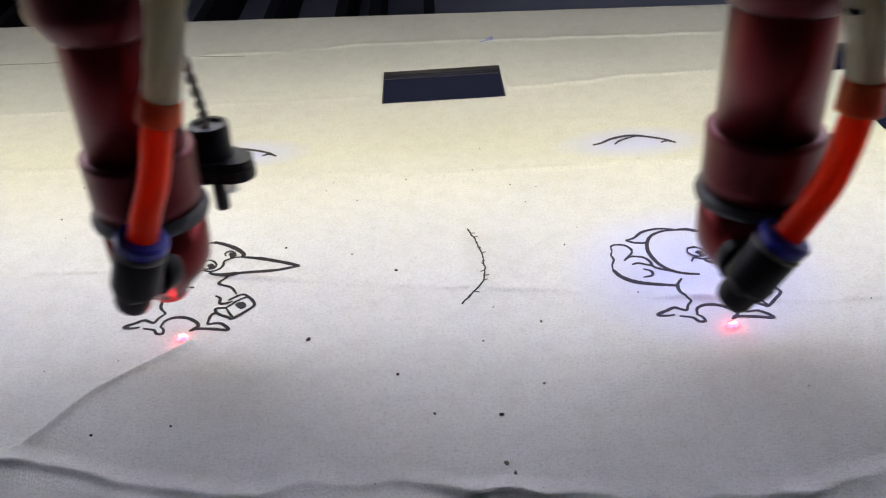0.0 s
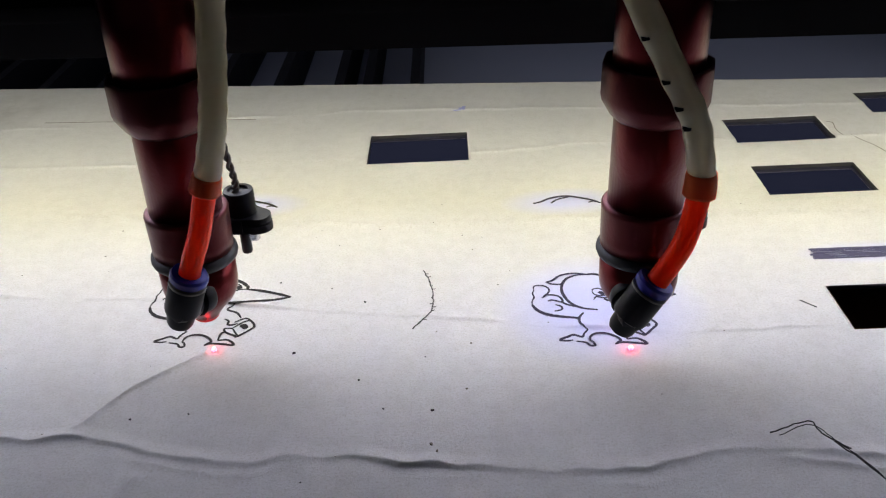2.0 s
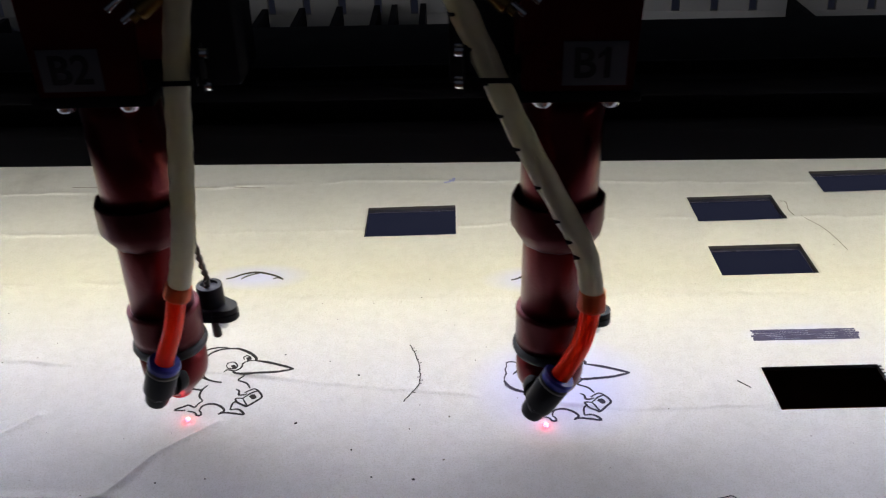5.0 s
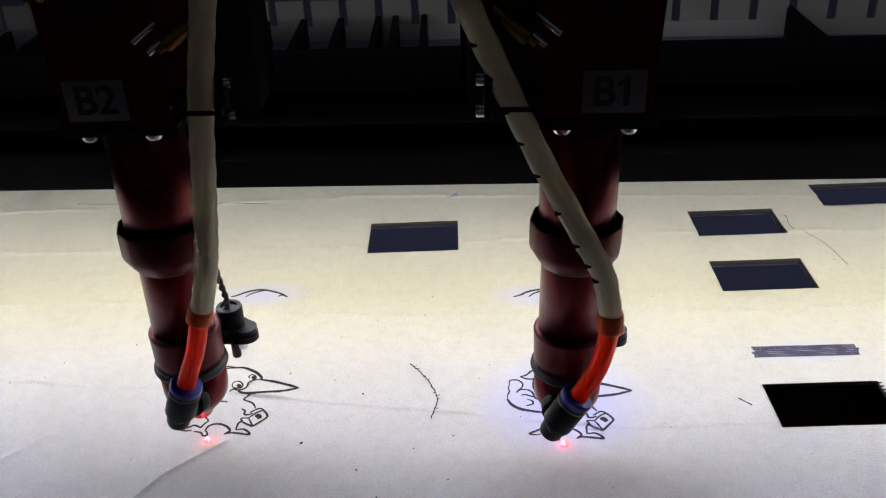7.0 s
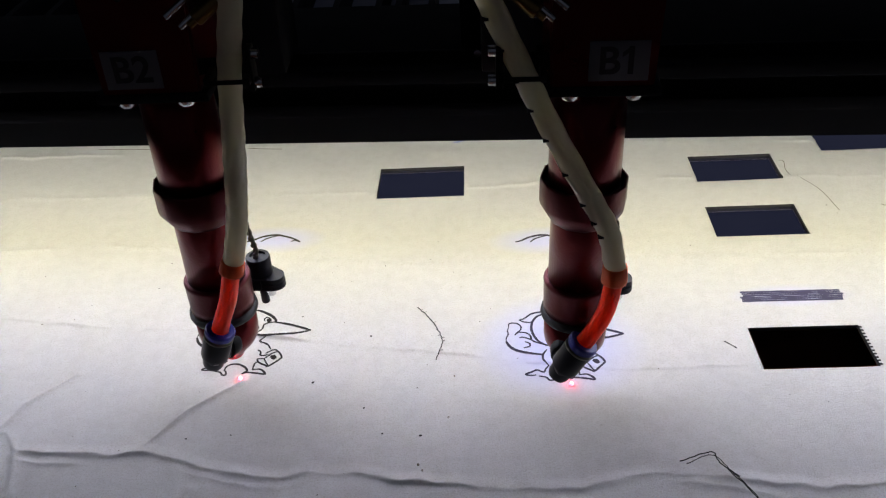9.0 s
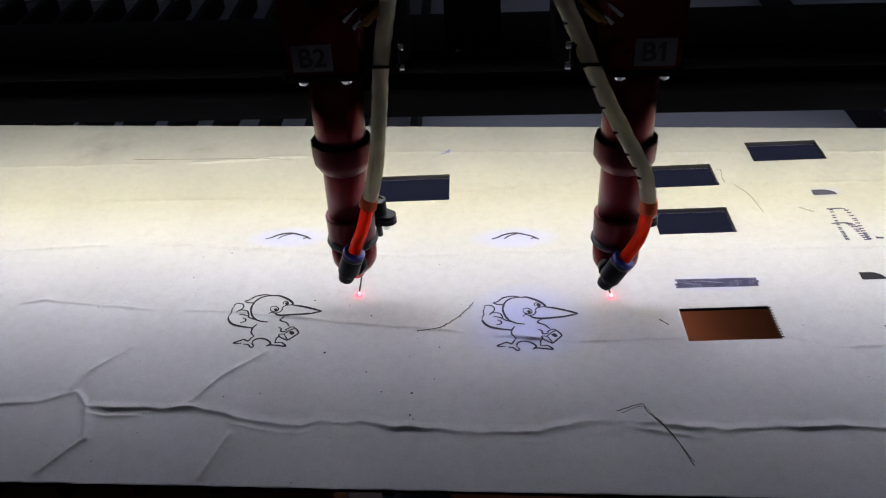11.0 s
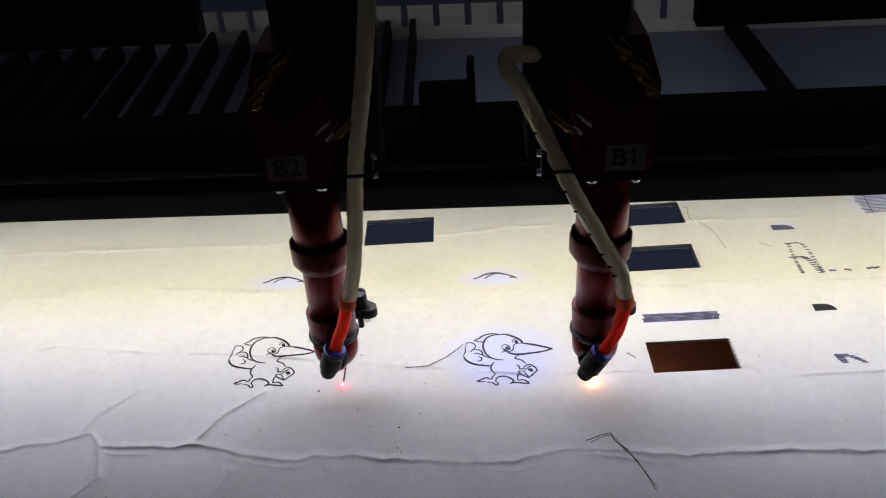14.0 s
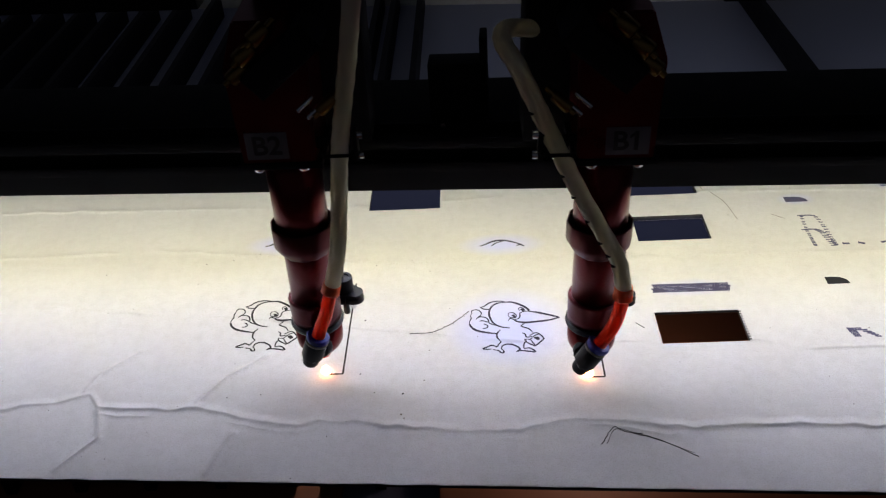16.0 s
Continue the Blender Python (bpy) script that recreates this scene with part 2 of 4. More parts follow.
MAIN_FOLD = [(-0.32, -0.070), (-0.142, -0.064), (-0.104, -0.056), (-0.097, -0.064), (-0.046, -0.067), (-0.001, -0.080), (0.012, -0.076), (0.059, -0.084),
             (0.093, -0.087), (0.126, -0.080), (0.141, -0.081), (0.175, -0.088), (0.22, -0.087), (0.266, -0.091), (0.6, -0.095)]
MID_FOLD = [(-0.32, 0.014), (-0.174, 0.012), (-0.144, 0.016), (-0.091, 0.006), (-0.047, 0.002), (0.027, -0.012), (0.063, -0.018), (0.086, -0.023), (0.125, -0.029),
            (0.173, -0.028), (0.22, -0.030), (0.24, -0.038), (0.286, -0.038), (0.6, -0.046)]
FAR_FOLDS = ([(-0.32, 0.113), (-0.192, 0.115), (-0.098, 0.111), (0.0, 0.108), (0.079, 0.109), (0.108, 0.114), (0.6, 0.09)],
             [(-0.32, 0.062), (-0.1, 0.066), (-0.05, 0.058), (0.04, 0.045), (0.1, 0.046), (0.22, 0.042), (0.6, 0.03)],
             [(-0.32, 0.165), (-0.12, 0.158), (0.02, 0.163), (0.08, 0.158), (0.2, 0.148), (0.6, 0.12)])
CREASES = (((-0.050, -0.062), (-0.040, -0.046), (-0.022, -0.030)), ((-0.096, -0.066), (-0.091, -0.083), (-0.104, -0.101)), ((-0.029, -0.083), (-0.032, -0.092), (-0.036, -0.106)),
           ((-0.107, -0.052), (-0.103, -0.040), (-0.088, -0.024)))


def relief(x, y):
    """Height of the creased paper over the flat sheet."""
    n1 = noise.noise((x * 26, y * 30, 3.1))
    n2 = noise.noise((x * 75, y * 75, 7.7))
    h = 0.00025 * n2 * n1
    line = along(MAIN_FOLD, x) + 0.0016 * noise.noise((x * 55, 0, 4.3)) + 0.0017 * noise.noise((x * 120, 0, 1.3))
    d = y - line
    swell = max(0.25, 0.8 + 0.75 * noise.noise((x * 34, 0.4, 9.2)) + 0.4 * noise.noise((x * 110, 1.4, 3.2)))
    steep = 0.0006 + 0.0013 * (0.4 + noise.noise((x * 48, 7.0, 1.1)))
    h += 0.00120 * swell * (max(0.0, 1 - d / 0.0050) ** 1.3 if d > 0 else math.exp(d / max(0.0008, steep)))
    # a second, broken crease in front of the ridge
    d2 = d + 0.0042 + 0.0028 * noise.noise((x * 42, 2.0, 0.2))
    h += max(0, 0.0014 * noise.noise((x * 30, 5.0, 2.2))) * (math.exp(-d2 / 0.0022) if d2 > 0 else math.exp(d2 / 0.0012))
    # puckers that run away from the ridge
    if abs(d) < 0.02:
        h += 0.0007 * noise.noise((x * 130 + y * 40, y * 60, 6.0)) * math.exp(-abs(d) / 0.006)
    d = y - along(MID_FOLD, x) - 0.001 * noise.noise((x * 120, 4.0, 0))
    h += 0.0010 * max(0.04, 0.45 + 1.3 * noise.noise((x * 45, 8.0, 0))) * (math.exp(-d / 0.0035) if d > 0 else math.exp(d / 0.0006))
    for k, fold in enumerate(FAR_FOLDS):
        d = y - along(fold, x) - 0.002 * noise.noise((x * 70, 11.0 + k, 0))
        h += 0.00035 * max(0.0, 0.5 + noise.noise((x * 30, 20.0 + k, 0))) * (math.exp(-d / 0.0024) if d > 0 else math.exp(d / 0.0007)) * 3.2
    for line in CREASES:
        best = 1.0
        for (x0, y0), (x1, y1) in zip(line, line[1:]):
            ux, uy = x1 - x0, y1 - y0
            t = min(1, max(0, ((x - x0) * ux + (y - y0) * uy) / (ux * ux + uy * uy)))
            best = min(best, math.hypot(x - x0 - t * ux, y - y0 - t * uy))
        best = abs(best + 0.0008 * n2)
        if best < 0.008:
            h += 0.0012 * math.exp(-best / 0.0014)
    return h


def sheet_lines(lo, hi, step, fixed):
    values = sorted({round(v, 5) for v in fixed} | {lo, hi})
    out = []
    for a, b in zip(values, values[1:]):
        k = max(1, round((b - a) / step))
        out += [a + (b - a) * i / k for i in range(k)]
    return out + [hi]


def build_sheet(name, material, step, top, bottom, height):
    xs = sheet_lines(-0.42, -0.125, step, [-0.30]) + sheet_lines(-0.125, -0.015, step * 0.5, [])[1:] + sheet_lines(-0.015, 0.52, step, [v for h in HOLES.values() for v in h[:2]] + [0.40])[1:]
    ys = sheet_lines(-0.15, -0.098, step, []) + sheet_lines(-0.098, -0.050, step * 0.42, [])[1:] + sheet_lines(-0.050, 0.018, step * 0.42, [v for h in HOLES.values() for v in h[2:] if v < 0.018])[1:] + sheet_lines(0.018, 0.245, step * 0.7, [v for h in HOLES.values() for v in h[2:] if v > 0.018])[1:]
    index, verts, faces = {}, [], []
    grid = {}
    for i, x in enumerate(xs):
        lo, hi = near_edge(x) + 0.0004 * noise.noise((x * 90, 0, 0)), far_edge(x) + 0.0004 * noise.noise((x * 90, 3, 0))
        for j, y in enumerate(ys):
            yy = min(max(y, lo), hi)
            grid[i, j] = (x, yy)

    def vertex(i, j, level):
        key = (i, j, level)
        if key not in index:
            x, y = grid[i, j]
            index[key] = len(verts)
            verts.append((x, y, (top + (height(x, y) if height else 0)) if level == 0 else bottom))
        return index[key]

    cells = set()
    for i in range(len(xs) - 1):
        for j in range(len(ys) - 1):
            cx, cy = (xs[i] + xs[i + 1]) / 2, (ys[j] + ys[j + 1]) / 2
            if any(a < cx < b and c < cy < d for a, b, c, d in HOLES.values()):
                continue
            if abs(grid[i, j + 1][1] - grid[i, j][1]) < 1e-7 and abs(grid[i + 1, j + 1][1] - grid[i + 1, j][1]) < 1e-7:
                continue
            cells.add((i, j))
    walls = set()
    for i, j in sorted(cells):
        faces.append((vertex(i, j, 0), vertex(i + 1, j, 0), vertex(i + 1, j + 1, 0), vertex(i, j + 1, 0)))
        for di, dj, a, b in ((0, -1, (i, j), (i + 1, j)), (1, 0, (i + 1, j), (i + 1, j + 1)), (0, 1, (i + 1, j + 1), (i, j + 1)), (-1, 0, (i, j + 1), (i, j))):
            if (i + di, j + dj) not in cells:
                walls.add(len(faces))
                faces.append((vertex(*a, 0), vertex(*a, 1), vertex(*b, 1), vertex(*b, 0)))
    me = bpy.data.meshes.new(name)
    me.from_pydata(verts, [], faces)
    me.materials.append(material)
    me.materials.append(CHAR)          # cut edges are burnt
    me.polygons.foreach_set("material_index", [1 if k in walls else 0 for k in range(len(me.polygons))])
    me.polygons.foreach_set("use_smooth", [True] * len(me.polygons))
    me.update()
    return new(name, me)


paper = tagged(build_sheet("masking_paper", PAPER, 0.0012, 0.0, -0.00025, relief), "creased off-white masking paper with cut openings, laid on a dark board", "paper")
board = tagged(build_sheet("acrylic_board", BOARD, 0.03, -0.0003, -0.0016, None), "thin dark board under the masking paper, with rectangular openings", "board")

# Mirror added to give the openings the dim navy tone of the tray below.
tagged(new("stand_in_mirror", mesh_of("stand_in_mirror", box((-0.02, 0.045, -0.0019), (0.34, 0.163, -0.00165)), MIRROR)), "added blue-tinted mirror sheet standing in for the tray below the openings", "sheet")

# ---------------------------------------------------------------- table under and behind the sheet
BED = -0.026
floor = tagged(new("tray_floor", mesh_of("tray_floor", box((-1.2, -0.9, BED - 0.01), (1.3, 0.95, BED)), TRAY)), "pale grey metal tray under the slats", "tray", kind="structure")
slat_mesh = mesh_of("slat", box((-0.0025, -0.095, BED), (0.0025, 0.522, -0.0020)), SLAT)
for x in [-0.0684 + 0.0326 * k for k in range(-12, 3)] + [0.012, 0.037, 0.345]:
    slat = new("support_slat", slat_mesh)
    slat.location = (x, 0, 0)
    tagged(slat, "dark steel support slat standing on edge", "slat", "table slats")


rail = tagged(new("notched_rail"), "pale grey rail with notches that hold the slats", "rail")
rail.location, rail.rotation_euler = (0.0, 0.530, 0), (0, 0, radians(-5.5))
part("bar", box((-0.80, 0, BED), (0.80, 0.006, -0.012), 0.0006), RAIL, rail)
tooth = mesh_of("rail_tooth", box((0, 0.0002, -0.0122), (0.0255, 0.0058, 0.010), 0.0006), RAIL)
for k in range(-24, 24):
    o = new("rail_tooth", tooth)
    o.parent = rail
    o.location = (0.032 * k, 0, 0)


def cardboard(x0, x1, y0, y1, tilt, thick=0.004):
    ob = new("cardboard_scrap", mesh_of("cardboard_scrap", box((x0, y0, 0), (x1, y1, thick), 0.0006), CARD))
    ob.location = (0, 0, BED + 0.0005)
    ob.rotation_euler = (0, 0, radians(tilt))
    return tagged(ob, "brown cardboard scrap lying in the tray", "cardboard", "cardboard scraps")


cardboard(-0.50, 0.02, -0.60, -0.06, 0, 0.0030)
cardboard(0.06, 0.60, -0.60, -0.07, 2, 0.0030)
cardboard(0.13, 0.30, -0.066, 0.060, -1, 0.0040)

# unseen dark panels, added to keep ambient light off the heads' fronts; rear stays open
for name, lo, hi in (("shade_south", (-1.2, -0.92, BED), (1.3, -0.90, 0.12)), ("shade_west", (-1.22, -0.92, BED), (-1.20, 0.30, 0.62)), ("shade_east", (1.30, -0.92, BED), (1.32, 0.30, 0.62)), ("shade_top", (-1.22, -0.45, 0.62), (1.32, 0.22, 0.64)),
                     ("wall_north", (-1.2, 0.95, BED), (1.3, 0.97, 0.05))):
    tagged(new(name, mesh_of(name, box(lo, hi), CASE)), "unseen dark enclosure added to hold back room light", "wall", kind="structure")


# ---------------------------------------------------------------- drawings burnt into the paper
BIRD_STROKES = [
    [(-26.3, 14.1), (-23.6, 14.0), (-20.0, 12.0), (-17.2, 9.7), (-15.3, 7.1), (-15.6, 5.9)],
    [(-40.4, 10.3), (-38.2, 11.2), (-35.8, 13.7), (-33.2, 14.8), (-30.0, 15.1), (-26.3, 14.1)],
    [(-40.4, 10.3), (-38.5, 9.0), (-36.0, 8.6), (-34.5, 9.4)],
    [(-26.3, 14.1), (-30.1, 13.8), (-33.4, 11.9), (-35.2, 8.5), (-35.8, 4.5), (-35.2, 0.8), (-34.0, -2.3), (-32.0, -4.8), (-29.4, -6.3), (-25.7, -7.2)],
    [(-15.6, 5.9), (-10.0, 4.3), (-4.1, 1.9), (0.2, -0.1)],
    [(0.2, -0.1), (-5.9, -2.0), (-12.0, -2.8), (-17.4, -3.2), (-21.1, -2.4), (-22.9, -1.1)],
    [(-15.6, 5.9), (-18.1, 5.6), (-19.9, 4.2), (-20.0, 1.8), (-21.1, 0.0), (-23.0, -0.5), (-25.1, 0.3), (-26.2, -1.3)],
    [(-26.1, 3.1), (-25.6, 4.8), (-23.6, 5.1), (-21.9, 3.1), (-22.1, 1.2), (-23.8, 0.8), (-25.4, 1.6), (-26.1, 3.1)],
    [(-24.1, 2.3), (-23.4, 2.8), (-22.8, 1.9), (-23.6, 1.5)],
    [(-19.9, 6.7), (-20.4, 8.2), (-19.2, 9.2), (-17.7, 7.8), (-17.3, 6.3)],
    [(-19.2, 7.1), (-18.6, 7.6), (-18.2, 6.6), (-18.9, 6.4)],
    [(-17.5, -3.5), (-19.7, -6.0), (-16.2, -8.2), (-14.3, -11.3)],
    [(-44.8, 5.6), (-44.7, 7.7), (-43.3, 8.5), (-41.1, 7.9), (-39.9, 5.9), (-40.2, 3.9), (-41.8, 2.0), (-42.6, 0.8)],
    [(-42.6, 0.8), (-40.7, 2.5), (-37.8, 1.9), (-36.5, 0.2), (-36.4, -1.9), (-39.3, -0.6), (-40.9, -1.0)],
    [(-36.4, -1.9), (-35.1, -3.4), (-31.5, -5.4)],
    [(-38.7, -3.3), (-37.0, -4.5), (-37.1, -6.3), (-39.4, -7.0)],
    [(-44.8, 5.6), (-45.4, 3.6), (-45.1, 1.5), (-45.9, -0.8), (-46.1, -2.9)],
    [(-46.1, -2.9), (-44.8, -5.9), (-42.2, -8.4), (-38.0, -10.1), (-32.4, -11.5)],
    [(-30.5, -8.6), (-31.7, -10.4), (-32.3, -12.0), (-32.2, -15.2), (-30.4, -17.8)],
    [(-30.4, -17.8), (-31.7, -19.5), (-32.6, -21.3), (-35.0, -20.1), (-37.1, -21.1), (-39.4, -22.4), (-37.4, -23.0), (-35.5, -22.8)],
    [(-34.6, -23.4), (-31.8, -24.3), (-30.8, -25.8), (-29.4, -25.8), (-29.6, -24.2), (-30.5, -23.3)],
    [(-30.5, -23.3), (-29.9, -20.9), (-27.9, -19.7), (-25.1, -20.0), (-22.5, -21.8), (-21.4, -23.7), (-22.3, -24.7), (-23.2, -25.6)],
    [(-23.2, -25.6), (-21.2, -24.8), (-17.8, -25.3), (-13.9, -26.0), (-16.3, -23.2), (-19.4, -23.3)],
    [(-19.4, -23.3), (-19.1, -19.7), (-17.7, -18.4)],
    [(-19.5, -11.5), (-18.1, -12.7), (-17.9, -14.7), (-16.5, -15.0), (-14.8, -14.3)],
    [(-16.0, -13.7), (-12.9, -11.6), (-10.8, -13.1), (-9.3, -15.7), (-9.7, -17.4), (-13.5, -21.4), (-14.7, -21.0), (-17.7, -19.0), (-18.5, -17.0), (-16.0, -16.9)],
    [(-16.0, -16.9), (-14.7, -19.4), (-13.6, -21.1)],
    [(-16.0, -16.9), (-13.3, -13.8), (-10.8, -12.6)],
    [(-13.5, -16.4), (-12.8, -15.7), (-12.0, -16.4), (-12.7, -17.3)],
]
BIRD_WIDTHS = [0.76, 0.5, 0.42, 0.59, 0.76, 0.76, 0.38, 0.34, 0.76, 0.34, 0.76, 0.46, 0.38, 0.42, 0.42, 0.42, 0.34, 0.76, 0.5, 0.5, 0.46, 0.55, 0.5, 0.46, 0.46, 0.5, 0.38, 0.38, 1.18]
CREST_STROKES = [
    [(-39.5, 67.0), (-36.6, 68.1), (-33.2, 70.5), (-28.8, 71.9), (-24.8, 71.7), (-17.5, 68.3), (-14.0, 65.2)],
    [(-32.8, 66.6), (-30.6, 69.0), (-27.6, 70.6), (-24.8, 71.4)],
    [(-18.5, 66.0), (-16.4, 66.8), (-14.0, 65.2)],
]


def on_paper(x, y):
    return relief(x, y) + 0.00006


def drawing(name, strokes, widths, shift, material, label):
    thing = new(name)
    thing.location = (shift[0], shift[1], 0)
    for k, (stroke, w) in enumerate(zip(strokes, widths)):
        bm = bmesh.new()
        pts = [(p.x, p.y) for p in spline([(x / 1000, y / 1000, 0) for x, y in stroke], 7)]
        width = lambda t, w=w: w / 1000 * 1.3 * (0.68 + 0.62 * math.sin(math.pi * min(1, max(0, t))) ** 0.7)
        ribbon(bm, pts, width, lambda x, y: on_paper(x + shift[0], y + shift[1]), jag=0.12, seed=k)
        part("stroke", bm, material, thing, smooth=False)
    return tagged(thing, label, "drawing", "burnt drawings")


drawing("bird_drawing", BIRD_STROKES, BIRD_WIDTHS, (0, 0), CHAR, "charred line drawing of a long-beaked bird on the paper")
drawing("bird_drawing", BIRD_STROKES, BIRD_WIDTHS, PITCH_HEADS, CHAR_BLUE, "bluish line drawing of a long-beaked bird on the paper")
for shift, mat in (((0, 0), CHAR), (PITCH_HEADS, CHAR_BLUE)):
    drawing("crest_mark", CREST_STROKES, [0.7, 0.5, 0.5], shift, mat, "short curved burnt mark on the paper")
# ---------------------------------------------------------------- other marks on the sheet
PENCIL = surface("pencil_line", (0.16, 0.14, 0.11), 0.8, 0, 0.3, 500)
HATCH_PALE = surface("pale_violet_scorch", (0.13, 0.13, 0.25), 0.8, 0, 0.35, 500)
HATCH = surface("violet_scorch", (0.075, 0.070, 0.135), 0.8, 0, 0.35, 500)


def lines_thing(name, lines, width, material, label, category="mark", part_name="stroke", group=""):
    """A mark made of short drawn lines in millimetres, one part each."""
    thing = new(name)
    for k, line in enumerate(lines):
        bm = bmesh.new()
        pts = [(p.x, p.y) for p in spline([(x / 1000, y / 1000, 0) for x, y in line], 6)]
        ribbon(bm, pts, width / 1000, on_paper, 0.00008, 0.25, k)
        part(part_name, bm, material, thing, smooth=False)
    return tagged(thing, label, category, group)


def hatched(x0, x1, y0, y1, count, slope, uneven, seed):
    rnd = random.Random(seed)
    out = []
    for k in range(count):
        y = y0 + (y1 - y0) * (k + 0.5) / count
        a, b = x0 + rnd.uniform(-uneven, uneven), x1 + rnd.uniform(-uneven, uneven)
        out.append([(a, y), ((a + b) / 2, y + slope * (b - a) / 2), (b, y + slope * (b - a))])
    return out


lines_thing("hatched_strip", hatched(176.2, 216.6, 9.8, 17.0, 6, -0.010, 0.8, 4), 1.02, HATCH, "narrow hatched violet strip burnt into the paper")
lines_thing("hatched_patch", hatched(328.5, 367.0, 106.0, 131.5, 15, 0.0, 0.8, 5), 0.85, HATCH_PALE, "hatched violet rectangle burnt into the paper")
lines_thing("ruled_line", [[(-143.6, 166.6), (-91.1, 162.7), (-38.2, 158.7)]], 0.45, PENCIL, "long thin ruled line along the far edge of the paper")
lines_thing("pencil_arc", [[(226.2, 109.3), (232.9, 95.9), (236.1, 76.5)], [(256.3, 80.6), (263.1, 75.4)], [(221.4, 125.4), (223.7, 123.8), (222.4, 116.3), (223.0, 109.7)]], 0.3, PENCIL, "faint hand-drawn curved lines on the paper")
lines_thing("pencil_scribble", [[(344.6, 150.7), (349.7, 150.5), (355.4, 150.0)], [(340.8, 142.5), (346.4, 142.0), (352.2, 141.8)], [(341.0, 147.0), (345.3, 150.6), (349.6, 152.7), (351.3, 147.9), (352.6, 142.9)], [(340.2, 142.6), (345.6, 147.5), (349.8, 151.7)], [(349.5, 152.4), (348.2, 145.8), (348.1, 140.4), (346.7, 138.1)]], 0.8, HATCH, "unreadable violet scribble at the far side of the paper")
lines_thing("patch_border", [[(335.9, 131.4), (334.3, 118.4), (333.0, 106.1)], [(336.1, 132.0), (342.5, 131.7), (348.1, 131.5)]], 0.6, HATCH, "thin dark ruled line across the hatched rectangle")
lines_thing("short_scratch", [[(163.0, -14.2), (166.8, -18.4)]], 0.5, CHAR, "short dark scratch on the paper")


def dashed(path, dash, gap_angle, count):
    pts = [(p.x, p.y) for p in spline([(x, y, 0) for x, y in path], 12)]
    out = []
    for k in range(count):
        x, y = pts[round((len(pts) - 1) * k / max(1, count - 1))]
        out.append([(x - dash / 2, y), (x + dash / 2, y + gap_angle)])
    return out


outer = [(271.9, 77.9), (280.0, 77.0), (282.1, 66.4), (282.5, 55.8), (283.0, 47.7)]
inner = [(270.5, 63.2), (276.1, 63.3), (279.1, 60.2), (280.8, 53.1), (281.8, 46.7)]
leg = [(272.8, 76.8), (271.7, 63.6), (271.6, 53.8), (271.8, 47.4)]
lines_thing("dashed_letter_mark", dashed(outer, 2.4, -0.2, 18) + dashed(inner, 3.6, -0.2, 14) + dashed(leg, 2.0, -0.2, 16), 0.95, HATCH, "dashed violet mark shaped like half an arch")
for run in ([(286.7, 48.2), (290.5, 47.8)], [(295.4, 48.7), (298.8, 47.3)], [(307.7, 48.0), (311.5, 48.7)], [(311.3, 48.2), (315.0, 48.9)]):
    lines_thing("dash_mark", [run], 1.6, HATCH, "short violet dash burnt into the paper", group="dash marks")
lines_thing("stepped_mark", [[(264.4, -24.2), (271.5, -24.4)], [(264.7, -25.4), (274.0, -25.7)], [(265.0, -26.6), (268.8, -26.7)], [(271.4, -26.8), (275.6, -27.1)],
            [(265.4, -27.8), (269.0, -27.9)], [(273.0, -28.0), (276.8, -28.4)], [(265.8, -29.0), (269.2, -29.1)], [(274.6, -29.3), (278.0, -29.7)], [(266.2, -30.2), (269.4, -30.3)], [(275.8, -30.6), (278.8, -31.0)]], 1.0, HATCH, "stepped violet arch mark burnt into the paper")


def rounded_slot(name, x, y, w, d):
    bm = bmesh.new()
    top = [(x, y)] + [(x + w * (0.42 + 0.58 * math.cos(a * math.pi / 12)), y + d * math.sin(a * math.pi / 12)) for a in range(0, 7)] + [(x, y + d)]
    up = [bm.verts.new((px, py, on_paper(px, py) + 0.00012)) for px, py in top]
    low = [bm.verts.new((px, py, on_paper(px, py) - 0.0002)) for px, py in top]
    bm.faces.new(up)
    for k in range(len(up)):
        bm.faces.new((low[k], low[(k + 1) % len(up)], up[(k + 1) % len(up)], up[k]))
    return tagged(new(name, mesh_of(name, bm, HOLE if y < 0.05 else HATCH)), "small dark quarter-round cut in the paper", "cut-out", "quarter-round cuts")


rounded_slot("quarter_round_cut", 0.2672, 0.0120, 0.0115, 0.0060)
rounded_slot("quarter_round_cut", 0.2685, 0.0930, 0.0130, 0.0055)

PALE = surface("bare_blue_patch", (0.30, 0.32, 0.62), 0.5)
lines_thing("torn_patch", [[(56.5, 158.5), (60.0, 158.8)], [(59.0, 160.0), (62.0, 160.6)], [(61.0, 158.6), (61.6, 163.5)]], 1.5, PALE, "small torn bluish patch in the paper")

# teeth along one side of the nearest opening
teeth = new("cut_teeth")
tagged(teeth, "row of small dark burnt teeth beside an opening", "mark")
tooth_mesh = mesh_of("tooth", box((0, -0.00035, -0.0001), (0.0011, 0.00035, 0.00018)), CHAR)
for k in range(12):
    o = new("tooth", tooth_mesh)
    o.parent = teeth
    o.location = (0.2159, -0.0300 + 0.00200 * k, on_paper(0.2165, -0.030 + 0.00200 * k))

